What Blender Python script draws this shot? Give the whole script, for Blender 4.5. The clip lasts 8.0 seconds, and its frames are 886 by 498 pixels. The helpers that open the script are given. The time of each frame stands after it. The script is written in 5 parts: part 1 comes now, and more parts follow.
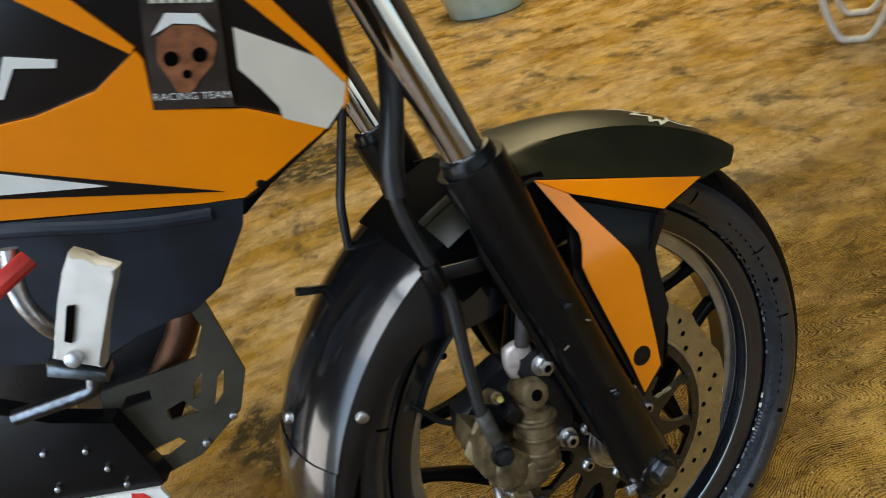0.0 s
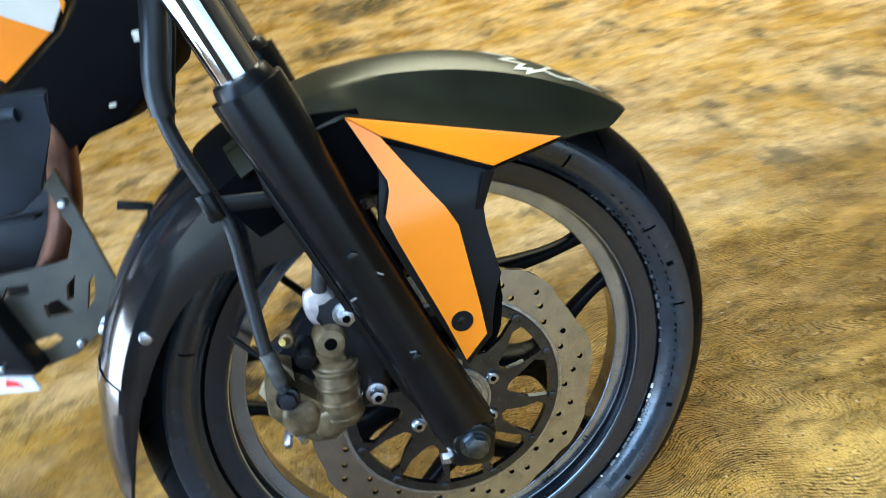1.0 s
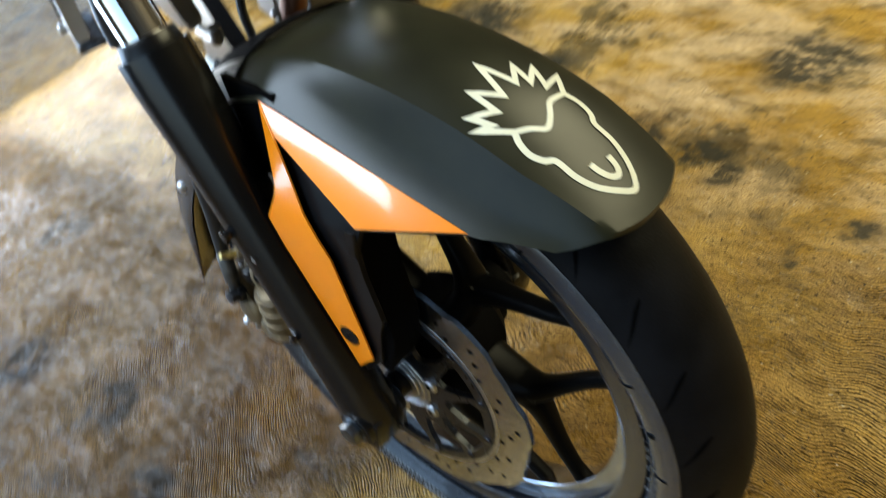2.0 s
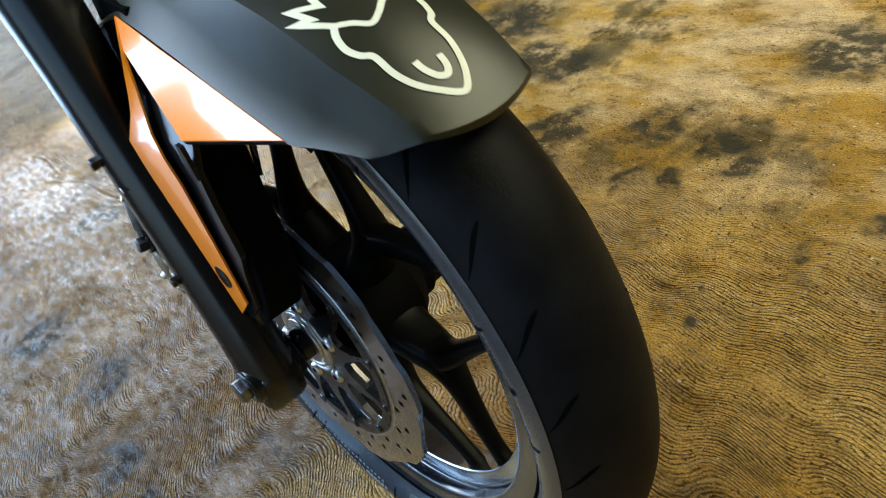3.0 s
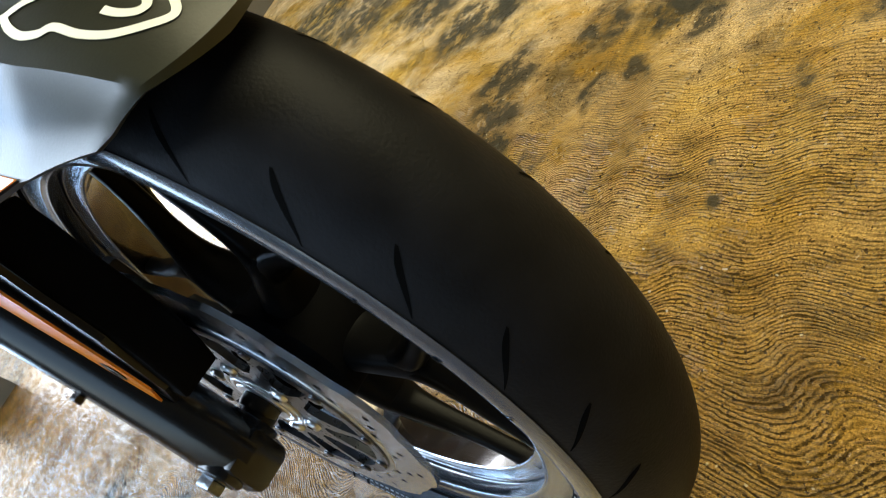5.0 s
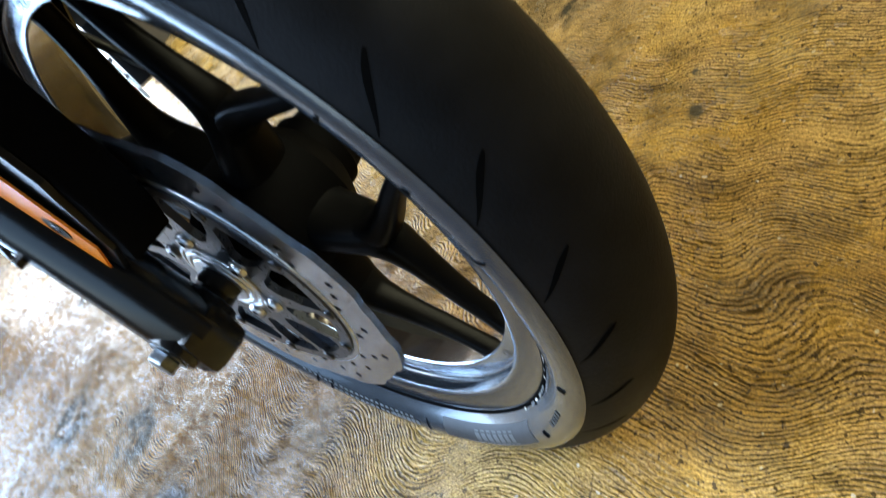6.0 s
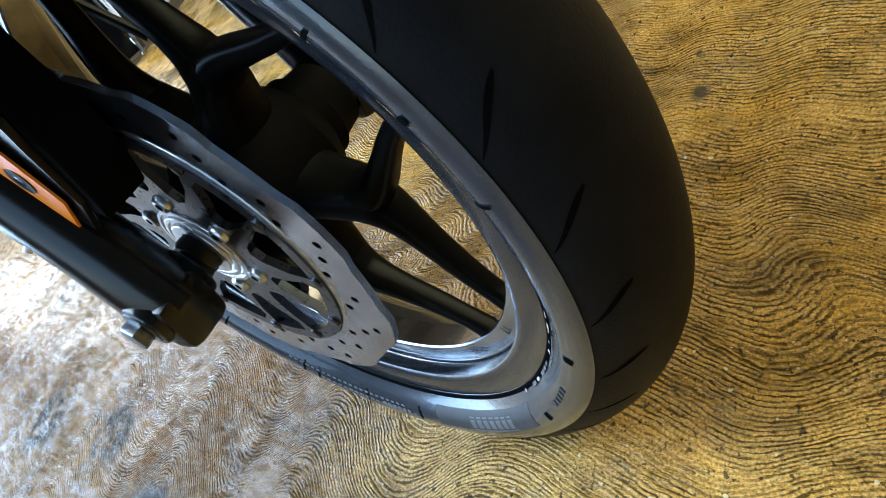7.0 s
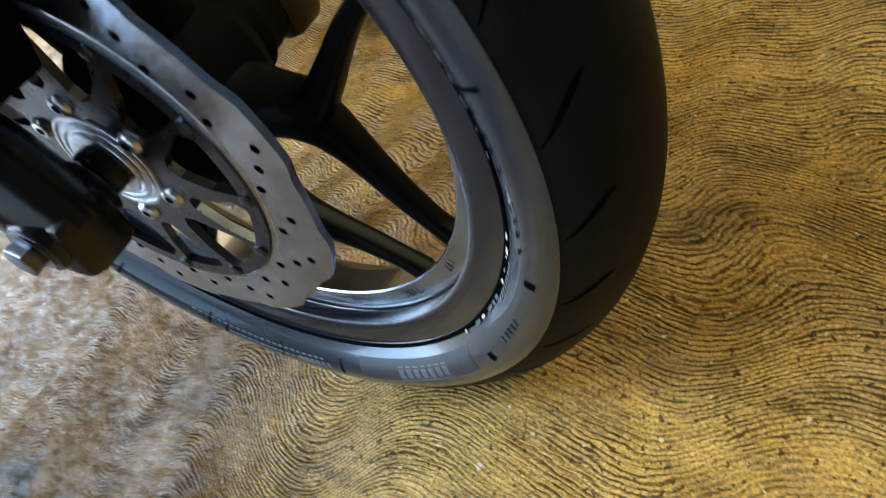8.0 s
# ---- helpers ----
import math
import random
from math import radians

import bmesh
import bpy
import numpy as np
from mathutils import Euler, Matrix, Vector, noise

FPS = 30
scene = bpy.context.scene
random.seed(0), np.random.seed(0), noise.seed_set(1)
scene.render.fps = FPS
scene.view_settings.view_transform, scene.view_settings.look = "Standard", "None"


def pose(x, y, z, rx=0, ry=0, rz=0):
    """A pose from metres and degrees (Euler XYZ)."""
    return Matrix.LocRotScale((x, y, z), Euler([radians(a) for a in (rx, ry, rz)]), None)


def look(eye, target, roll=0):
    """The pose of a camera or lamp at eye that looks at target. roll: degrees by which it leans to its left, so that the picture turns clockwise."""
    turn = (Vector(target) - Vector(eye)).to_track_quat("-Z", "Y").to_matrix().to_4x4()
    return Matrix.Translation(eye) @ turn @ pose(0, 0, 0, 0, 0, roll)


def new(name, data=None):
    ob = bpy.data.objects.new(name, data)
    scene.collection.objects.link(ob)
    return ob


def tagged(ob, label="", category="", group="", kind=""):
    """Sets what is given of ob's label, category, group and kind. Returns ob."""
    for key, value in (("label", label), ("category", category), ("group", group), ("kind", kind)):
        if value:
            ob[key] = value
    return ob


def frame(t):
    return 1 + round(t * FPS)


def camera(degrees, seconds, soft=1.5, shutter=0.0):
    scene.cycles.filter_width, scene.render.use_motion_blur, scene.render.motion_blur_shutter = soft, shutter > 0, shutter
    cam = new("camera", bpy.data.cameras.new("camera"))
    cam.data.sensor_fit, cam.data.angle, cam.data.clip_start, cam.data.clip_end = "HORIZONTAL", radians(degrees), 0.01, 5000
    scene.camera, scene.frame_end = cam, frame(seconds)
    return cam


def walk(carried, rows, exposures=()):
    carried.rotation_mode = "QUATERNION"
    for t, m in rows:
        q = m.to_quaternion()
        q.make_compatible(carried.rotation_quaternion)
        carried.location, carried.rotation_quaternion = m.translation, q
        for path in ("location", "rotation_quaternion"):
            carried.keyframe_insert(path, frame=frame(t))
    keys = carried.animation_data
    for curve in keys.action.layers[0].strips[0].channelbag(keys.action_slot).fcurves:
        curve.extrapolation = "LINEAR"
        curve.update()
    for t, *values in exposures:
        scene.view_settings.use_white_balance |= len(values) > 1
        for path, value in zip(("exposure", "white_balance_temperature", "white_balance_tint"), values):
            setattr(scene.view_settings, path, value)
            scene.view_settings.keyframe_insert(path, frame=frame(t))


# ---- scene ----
# ---------------------------------------------------------------- camera
cam = camera(64.0, 8.0, soft=0.9, shutter=0.4)
PATH = [
    (0.0, (-0.2875, -0.5106, 0.8292), (-0.1102, -0.0120, 0.5462), -14.56),
    (0.2, (-0.2180, -0.5295, 0.8241), (-0.0797, -0.0214, 0.5365), -15.88),
    (0.5, (-0.1163, -0.5770, 0.7875), (-0.0132, -0.0555, 0.5093), -16.74),
    (0.8, (-0.1046, -0.5929, 0.7402), (0.0182, -0.0731, 0.4668), -13.29),
    (1.0, (-0.0661, -0.5630, 0.7662), (0.0201, -0.0550, 0.4587), -11.93),
    (1.2, (0.0567, -0.5355, 0.7631), (0.0042, -0.0317, 0.4414), -13.27),
    (1.5, (0.2658, -0.4022, 0.7892), (0.0046, 0.0072, 0.4367), -19.08),
    (1.8, (0.3292, -0.3249, 0.8139), (0.0134, 0.0185, 0.4366), -20.58),
    (2.0, (0.3772, -0.2609, 0.8146), (0.0289, 0.0121, 0.4094), -21.02),
    (2.2, (0.4000, -0.2264, 0.8113), (0.0594, -0.0037, 0.3703), -20.84),
    (3.3, (0.4914, -0.1769, 0.6384), (0.0536, 0.0640, 0.3063), -25.86),
    (3.4, (0.4925, -0.1708, 0.6230), (0.0481, 0.0667, 0.2973), -26.88),
    (3.6, (0.4872, -0.1553, 0.5952), (0.0380, 0.0859, 0.2789), -30.20),
    (4.0, (0.4942, -0.1174, 0.5728), (0.0505, 0.1424, 0.2635), -43.00),
    (4.3, (0.4891, -0.1030, 0.5618), (0.0457, 0.1470, 0.2442), -49.86),
    (4.5, (0.4833, -0.1086, 0.5620), (0.0373, 0.1292, 0.2387), -50.53),
    (4.7, (0.4826, -0.1122, 0.5605), (0.0326, 0.1181, 0.2374), -50.35),
    (5.8, (0.4721, -0.1507, 0.5282), (0.0304, 0.0679, 0.1859), -50.05),
    (6.0, (0.4645, -0.1564, 0.5135), (0.0288, 0.0482, 0.1553), -49.21),
    (6.5, (0.4473, -0.1696, 0.4892), (0.0188, 0.0249, 0.1169), -48.94),
    (7.0, (0.4396, -0.1716, 0.4825), (0.0097, 0.0455, 0.1247), -47.67),
    (7.5, (0.4387, -0.1737, 0.4739), (0.0154, 0.0434, 0.1084), -47.38),
    (8.0, (0.3933, -0.2020, 0.4600), (0.0353, 0.0436, 0.0459), -41.18),
]
walk(cam, [(t, look(eye, target, roll)) for t, eye, target, roll in PATH], [
    (0.0, 0.08, 7300, 14), (0.25, 0.4, 6700, 12), (0.5, 0.97, 6050, 12), (1.0, 1.2, 5550, 8), (1.5, 1.15, 5700, 9), (2.0, 0.92, 6200, 9), (3.5, 1.0, 5650, 6),
    (4.0, 1.3, 6000, 3), (4.5, 1.58, 5900, 6), (5.2, 1.4, 6300, 11), (6.0, 1.45, 5850, 10), (7.0, 1.28, 5850, 8), (7.5, 1.05, 6050, 10), (8.0, 0.95, 6200, 10)])

# ---------------------------------------------------------------- light
world = bpy.data.worlds.new("sky")
scene.world = world
world.use_nodes = True
wn, wl = world.node_tree.nodes, world.node_tree.links
sky = wn.new("ShaderNodeTexSky")
sky.sky_type, sky.sun_disc = 'NISHITA', False
sky.sun_elevation, sky.sun_rotation = radians(50), radians(-100)
wl.new(sky.outputs[0], wn["Background"].inputs[0])
wn["Background"].inputs[1].default_value = 0.12


def area(name, m, sx, sy, power, color):
    d = bpy.data.lights.new(name, 'AREA')
    d.shape, d.size, d.size_y, d.energy, d.color = 'RECTANGLE', sx, sy, power, color
    ob = new(name, d)
    ob.matrix_world = m
    return ob


# daylight: the wide yard doorway behind the bike (sky above, ground below), inferred from the floor's glare;
# the other four are added fill lamps in made-up openings: low beside it, south, yellow in the roof, roof corner
area("low_fill_light", look((-2.02, 0.32, 0.33), (0, 0.32, 0.33)), 0.90, 0.60, 6.5, (0.90, 0.95, 1.0))
area("doorway_sky_light", look((-2.02, -0.96, 2.26), (0, -0.96, 2.26)), 1.24, 1.34, 27, (0.66, 0.83, 1.0))
area("doorway_ground_light", look((-2.02, -0.96, 0.84), (0, -0.96, 0.84)), 1.24, 1.46, 20, (0.46, 0.70, 1.0))
area("south_fill_light", look((0.5, -3.37, 1.45), (0.5, 0, 1.45)), 3.9, 2.6, 11, (0.56, 0.83, 1.0))
area("roof_fill_light", pose(2.0, 3.12, 2.96), 3.4, 3.5, 165, (1.0, 0.88, 0.48))
area("yard_fill_light", pose(-1.05, -1.25, 2.97), 1.75, 1.65, 75, (0.70, 0.85, 1.0))


# ---------------------------------------------------------------- materials
def mat(name, base, rough=0.5, metal=0.0, var=0.15, scale=40.0, bump=0.0, bscale=200.0, spec=0.5, coat=0.0, tint=None):
    m = bpy.data.materials.new(name)
    m.use_nodes = True
    n, l = m.node_tree.nodes, m.node_tree.links
    b = n["Principled BSDF"]
    b.inputs["Roughness"].default_value, b.inputs["Metallic"].default_value = rough, metal
    b.inputs["Specular IOR Level"].default_value = spec
    b.inputs["Coat Weight"].default_value = coat
    b.inputs["Coat Roughness"].default_value = 0.08
    tc = n.new("ShaderNodeTexCoord")
    no = n.new("ShaderNodeTexNoise")
    no.inputs["Scale"].default_value, no.inputs["Detail"].default_value = scale, 6
    l.new(tc.outputs["Object"], no.inputs["Vector"])
    ramp = n.new("ShaderNodeValToRGB")
    lo = [c * (1 - var) for c in base]
    hi = tint or [min(1, c * (1 + var)) for c in base]
    ramp.color_ramp.elements[0].position, ramp.color_ramp.elements[1].position = 0.3, 0.72
    ramp.color_ramp.elements[0].color, ramp.color_ramp.elements[1].color = (*lo, 1), (*hi, 1)
    l.new(no.outputs["Fac"], ramp.inputs["Fac"])
    l.new(ramp.outputs["Color"], b.inputs["Base Color"])
    fine = n.new("ShaderNodeTexNoise")
    fine.inputs["Scale"].default_value, fine.inputs["Detail"].default_value = bscale, 5
    l.new(tc.outputs["Object"], fine.inputs["Vector"])
    mr = n.new("ShaderNodeMapRange")
    mr.inputs["To Min"].default_value, mr.inputs["To Max"].default_value = max(0.02, rough * 0.88), min(1, rough * 1.14)
    l.new(fine.outputs["Fac"], mr.inputs["Value"])
    l.new(mr.outputs["Result"], b.inputs["Roughness"])
    if bump:
        bp = n.new("ShaderNodeBump")
        bp.inputs["Strength"].default_value, bp.inputs["Distance"].default_value = bump, 0.001
        l.new(fine.outputs["Fac"], bp.inputs["Height"])
        l.new(bp.outputs["Normal"], b.inputs["Normal"])
    return m


M_TREAD = mat("tyre_tread_rubber", (0.0055, 0.0055, 0.0062), 0.5, var=0.45, scale=30, bump=0.25, bscale=500, spec=0.07)
M_SIDE = mat("dusty_sidewall_rubber", (0.020, 0.025, 0.032), 0.22, var=0.3, scale=60, bump=0.1, bscale=600, spec=0.6, coat=0.6)
M_BLACK = mat("black_plastic", (0.0045, 0.0045, 0.005), 0.3, var=0.3, scale=25, bump=0.05, bscale=700, spec=0.3)
M_FENDER = mat("fender_plastic", (0.0135, 0.0135, 0.0065), 0.33, var=0.3, scale=25, bump=0.06, bscale=700, spec=0.34)
M_GLOSS = mat("gloss_black_plastic", (0.005, 0.005, 0.006), 0.24, var=0.2, scale=20, bump=0.03, bscale=300, spec=0.45, coat=0.25)
M_SATIN = mat("satin_black_paint", (0.0035, 0.0037, 0.0042), 0.24, var=0.3, scale=50, bump=0.05, bscale=500, spec=0.45)
M_ORANGE = mat("orange_paint", (0.90, 0.245, 0.003), 0.3, var=0.06, scale=12, bump=0.012, bscale=300, spec=0.5, coat=1.0)
M_CHROME = mat("chrome", (0.82, 0.82, 0.83), 0.06, 1.0, var=0.05, scale=60, bscale=300)
M_STEEL = mat("brushed_steel", (0.60, 0.63, 0.68), 0.17, 1.0, var=0.18, scale=90, bump=0.15, bscale=900)
M_DISC = mat("disc_carrier_metal", (0.105, 0.112, 0.128), 0.28, 1.0, var=0.2, scale=60)
M_RIM = mat("rim_grey_paint", (0.010, 0.0125, 0.017), 0.16, var=0.3, scale=70, spec=0.7, coat=0.5)
M_BRONZE = mat("bronze_caliper_paint", (0.135, 0.096, 0.048), 0.42, 0.45, var=0.55, scale=90, bump=0.5, bscale=400)
M_WHITE = mat("white_decal", (0.72, 0.72, 0.68), 0.42, var=0.06, scale=40)
M_CREAM = mat("cream_line_decal", (0.64, 0.62, 0.47), 0.5, var=0.06, scale=80)
M_OLIVE = mat("olive_metal_plate", (0.060, 0.052, 0.036), 0.45, 0.4, var=0.3, scale=30, bump=0.15, bscale=300)
M_ENGINE = mat("dark_engine_metal", (0.012, 0.012, 0.014), 0.45, 0.5, var=0.4, scale=30, bump=0.3, bscale=200)
M_GREY = mat("pale_plastic", (0.62, 0.6, 0.55), 0.4, var=0.1, scale=40)
M_RED = mat("red_print", (0.6, 0.03, 0.02), 0.45)
M_WALL = mat("garage_wall_plaster", (0.065, 0.055, 0.04), 0.85, var=0.3, scale=3, bump=0.4, bscale=60)
M_CEIL = mat("garage_ceiling", (0.12, 0.10, 0.07), 0.85, var=0.2, scale=3)
M_BLUE = mat("pale_blue_plastic", (0.42, 0.62, 0.68), 0.4, var=0.12, scale=20)


def floor_material():
    """Concrete combed in wavy lines while fresh: ridges 6.5 mm apart, worn off in places, with dark stains and a lane
    of painted shade.
    """
    m = bpy.data.materials.new("combed_concrete")
    m.use_nodes = True
    n, l = m.node_tree.nodes, m.node_tree.links
    b = n["Principled BSDF"]
    tc = n.new("ShaderNodeTexCoord")
    pos = tc.outputs["Object"]

    def put(sock, v):
        if isinstance(v, (int, float)):
            sock.default_value = v
        else:
            l.new(v, sock)

    def calc(op, a, c=0.0, d=0.0):
        q = n.new("ShaderNodeMath")
        q.operation = op
        put(q.inputs[0], a), put(q.inputs[1], c), put(q.inputs[2], d)
        return q.outputs[0]

    def noise_at(scale, detail=5.0, rough=0.55, stretch=None, shift=(0, 0, 0)):
        q = n.new("ShaderNodeTexNoise")
        q.inputs["Scale"].default_value, q.inputs["Detail"].default_value, q.inputs["Roughness"].default_value = scale, detail, rough
        mp = n.new("ShaderNodeMapping")
        mp.inputs["Scale"].default_value, mp.inputs["Location"].default_value = stretch or (1, 1, 1), shift
        l.new(pos, mp.inputs["Vector"])
        l.new(mp.outputs[0], q.inputs["Vector"])
        return q.outputs["Fac"]

    def ramp(src, stops):
        r = n.new("ShaderNodeValToRGB")
        e = r.color_ramp.elements
        while len(e) < len(stops):
            e.new(0.5)
        for k, (p, c) in enumerate(stops):
            e[k].position, e[k].color = p, (*c, 1) if isinstance(c, tuple) else (c, c, c, 1)
        l.new(src, r.inputs["Fac"])
        return r.outputs[0]

    def mix(f, a, c, kind='MIX'):
        x = n.new("ShaderNodeMix")
        x.data_type, x.blend_type = 'RGBA', kind
        put(x.inputs[0], f)
        l.new(a, x.inputs[6]), l.new(c, x.inputs[7])
        return x.outputs[2]

    xyz = n.new("ShaderNodeSeparateXYZ")
    l.new(pos, xyz.inputs[0])
    # the hand's swing: long waves in the strokes by the yard, short ones in the strokes further in
    stroke = n.new("ShaderNodeMapRange")
    stroke.interpolation_type = 'SMOOTHSTEP'
    l.new(calc('ADD', xyz.outputs[1], calc('MULTIPLY', noise_at(3.0, 1, 0.4), 0.12)), stroke.inputs["Value"])
    stroke.inputs["From Min"].default_value, stroke.inputs["From Max"].default_value = 0.06, 0.30
    near_wave = calc('MULTIPLY', calc('SUBTRACT', xyz.outputs[0], 0.09), 23.3)
    far_wave = calc('MULTIPLY', calc('SUBTRACT', xyz.outputs[0], 0.105), 57.0)
    phase = calc('ADD', near_wave, calc('MULTIPLY', calc('SUBTRACT', far_wave, near_wave), stroke.outputs[0]))
    phase = calc('ADD', phase, calc('MULTIPLY', calc('SUBTRACT', noise_at(2.6, 2, 0.5), 0.5), 3.0))
    swing = calc('SINE', calc('ADD', calc('ADD', phase, -math.pi / 2), calc('MULTIPLY', calc('COSINE', phase), 0.25)))
    height = calc('MULTIPLY', calc('MULTIPLY_ADD', stroke.outputs[0], -0.027, 0.0380), calc('MULTIPLY_ADD', noise_at(4.0, 1, 0.4, shift=(3, 1, 0)), 0.9, 0.55))
    reach = n.new("ShaderNodeMapRange")
    l.new(xyz.outputs[0], reach.inputs["Value"])
    reach.inputs["From Min"].default_value, reach.inputs["From Max"].default_value = -0.25, 0.15
    reach.inputs["To Min"].default_value, reach.inputs["To Max"].default_value = 1.1, 0.6
    height = calc('MULTIPLY', height, reach.outputs[0])
    warp = calc('MULTIPLY', calc('SUBTRACT', noise_at(5.0, 1, 0.5, (0.7, 1.1, 1), (7, 2, 0)), 0.5), 0.05)
    jit = calc('MULTIPLY', calc('SUBTRACT', noise_at(60, 4, 0.65, (0.5, 1.2, 1)), 0.5), 0.0105)
    across = calc('ADD', calc('ADD', xyz.outputs[1], calc('MULTIPLY', swing, height)), calc('ADD', warp, jit))
    ridge = calc('MULTIPLY_ADD', calc('SINE', calc('MULTIPLY', across, 2 * math.pi / 0.0044)), 0.5, 0.5)
    thin = calc('MULTIPLY_ADD', calc('SINE', calc('MULTIPLY', across, 2 * math.pi / 0.0023)), 0.5, 0.5)
    along = n.new("ShaderNodeCombineXYZ")
    l.new(calc('MULTIPLY', xyz.outputs[0], 16.0), along.inputs[0])
    l.new(calc('MULTIPLY', across, 260.0), along.inputs[1])
    streak = n.new("ShaderNodeTexNoise")
    streak.inputs["Scale"].default_value, streak.inputs["Detail"].default_value, streak.inputs["Roughness"].default_value = 1.0, 3.0, 0.6
    l.new(along.outputs[0], streak.inputs["Vector"])
    streaks = ramp(streak.outputs["Fac"], [(0.32, 0.0), (0.68, 1.0)])
    lines = calc('ADD', calc('ADD', calc('MULTIPLY', ridge, 0.52), calc('MULTIPLY', thin, 0.12)), calc('MULTIPLY', streaks, 0.36))
    # where the comb bit and where the top is worn smooth or smeared
    bite = ramp(noise_at(7, 6, 0.65, (0.8, 1.3, 1), (1, 5, 0)), [(0.34, 0.12), (0.48, 0.95)])
    broken = ramp(noise_at(170, 4, 0.65, (0.30, 1.2, 1)), [(0.36, 0.35), (0.52, 1.0)])
    depth = calc('MULTIPLY', bite, broken)
    # the comb work ends behind the bike and is trodden flat beside the yard door
    far = n.new("ShaderNodeMapRange")
    l.new(calc('ADD', xyz.outputs[1], calc('MULTIPLY', noise_at(6, 4, 0.6, shift=(5, 5, 0)), 0.5)), far.inputs["Value"])
    far.inputs["From Min"].default_value, far.inputs["From Max"].default_value = 0.95, 0.62
    far.inputs["To Min"].default_value = 0.15
    near = n.new("ShaderNodeMapRange")
    lane = calc('ADD', calc('MULTIPLY', xyz.outputs[0], 0.75), xyz.outputs[1])
    l.new(calc('ADD', lane, calc('MULTIPLY', noise_at(9, 4, 0.6, shift=(1, 8, 0)), 0.25)), near.inputs["Value"])
    near.inputs["From Min"].default_value, near.inputs["From Max"].default_value = -1.00, -0.66
    near.inputs["To Min"].default_value = 0.5
    # lane under and behind the wheel, towards the yard door, with painted shade and more gloss
    shade_lane = n.new("ShaderNodeMapRange")
    shade_lane.interpolation_type = 'SMOOTHSTEP'
    l.new(calc('ADD', calc('MULTIPLY_ADD', xyz.outputs[1], 0.35, xyz.outputs[0]), calc('MULTIPLY', noise_at(7, 5, 0.65, shift=(6, 1, 0)), 0.30)), shade_lane.inputs["Value"])
    shade_lane.inputs["From Min"].default_value, shade_lane.inputs["From Max"].default_value = 0.12, -0.12
    inner = n.new("ShaderNodeMapRange")
    inner.interpolation_type = 'SMOOTHSTEP'
    l.new(calc('ADD', xyz.outputs[1], calc('MULTIPLY', noise_at(6, 4, 0.6, shift=(2, 3, 0)), 0.2)), inner.inputs["Value"])
    inner.inputs["From Min"].default_value, inner.inputs["From Max"].default_value = 0.42, 0.18
    depth = calc('MULTIPLY', depth, calc('MULTIPLY', far.outputs[0], near.outputs[0]))

    # dark smears at their own places, with ragged edges; the one at (-1.20, 0.0) paints the bike's dark reflection,
    # those beyond y 2.5 are plain dark patches
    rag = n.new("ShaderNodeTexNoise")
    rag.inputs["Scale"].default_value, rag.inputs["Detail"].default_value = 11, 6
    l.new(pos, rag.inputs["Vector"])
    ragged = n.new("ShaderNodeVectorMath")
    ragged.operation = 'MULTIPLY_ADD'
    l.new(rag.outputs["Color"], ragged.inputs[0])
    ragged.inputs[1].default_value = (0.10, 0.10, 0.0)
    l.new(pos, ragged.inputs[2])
    stain_shade = None
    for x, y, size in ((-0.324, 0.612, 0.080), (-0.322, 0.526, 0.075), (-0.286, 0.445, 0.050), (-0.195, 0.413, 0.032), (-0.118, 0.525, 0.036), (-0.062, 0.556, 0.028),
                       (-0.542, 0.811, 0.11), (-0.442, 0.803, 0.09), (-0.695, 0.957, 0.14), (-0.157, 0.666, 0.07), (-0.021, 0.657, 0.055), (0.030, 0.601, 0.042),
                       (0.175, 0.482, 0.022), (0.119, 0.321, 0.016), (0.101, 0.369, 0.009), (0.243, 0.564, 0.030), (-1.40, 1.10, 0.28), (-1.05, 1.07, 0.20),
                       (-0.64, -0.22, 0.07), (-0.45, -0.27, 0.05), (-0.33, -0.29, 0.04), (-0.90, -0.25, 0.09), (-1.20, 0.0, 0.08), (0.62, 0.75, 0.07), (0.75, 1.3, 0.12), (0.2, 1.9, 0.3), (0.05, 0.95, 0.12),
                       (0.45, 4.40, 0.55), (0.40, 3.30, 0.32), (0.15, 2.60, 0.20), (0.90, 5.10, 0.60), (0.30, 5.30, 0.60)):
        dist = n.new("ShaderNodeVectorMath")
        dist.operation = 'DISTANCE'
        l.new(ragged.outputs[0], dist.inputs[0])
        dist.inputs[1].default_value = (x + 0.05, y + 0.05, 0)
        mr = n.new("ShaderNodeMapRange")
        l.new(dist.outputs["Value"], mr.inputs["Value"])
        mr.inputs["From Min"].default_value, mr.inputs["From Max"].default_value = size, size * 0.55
        stain_shade = mr.outputs[0] if stain_shade is None else calc('MAXIMUM', stain_shade, mr.outputs[0])
    stain_shade = calc('MULTIPLY', stain_shade, ramp(noise_at(24, 5, 0.7), [(0.40, 0.30), (0.52, 1.0)]))
    depth = calc('MULTIPLY', depth, calc('SUBTRACT', 1.0, calc('MULTIPLY', stain_shade, 0.8)))

    base = ramp(noise_at(3.0, 5, 0.6), [(0.3, (0.18, 0.092, 0.013)), (0.5, (0.33, 0.185, 0.030)), (0.7, (0.50, 0.31, 0.072))])
    # pale dust of the open ground, lightened further for a highlight put into colour
    dusty = n.new("ShaderNodeRGB")
    dusty.outputs[0].default_value = (0.53, 0.375, 0.195, 1)
    patch = ramp(noise_at(5, 6, 0.7, (0.8, 1.3, 1), (9, 4, 0)), [(0.41, 0.0), (0.58, 0.78)])
    open_ground = calc('SUBTRACT', 1.15, far.outputs[0])
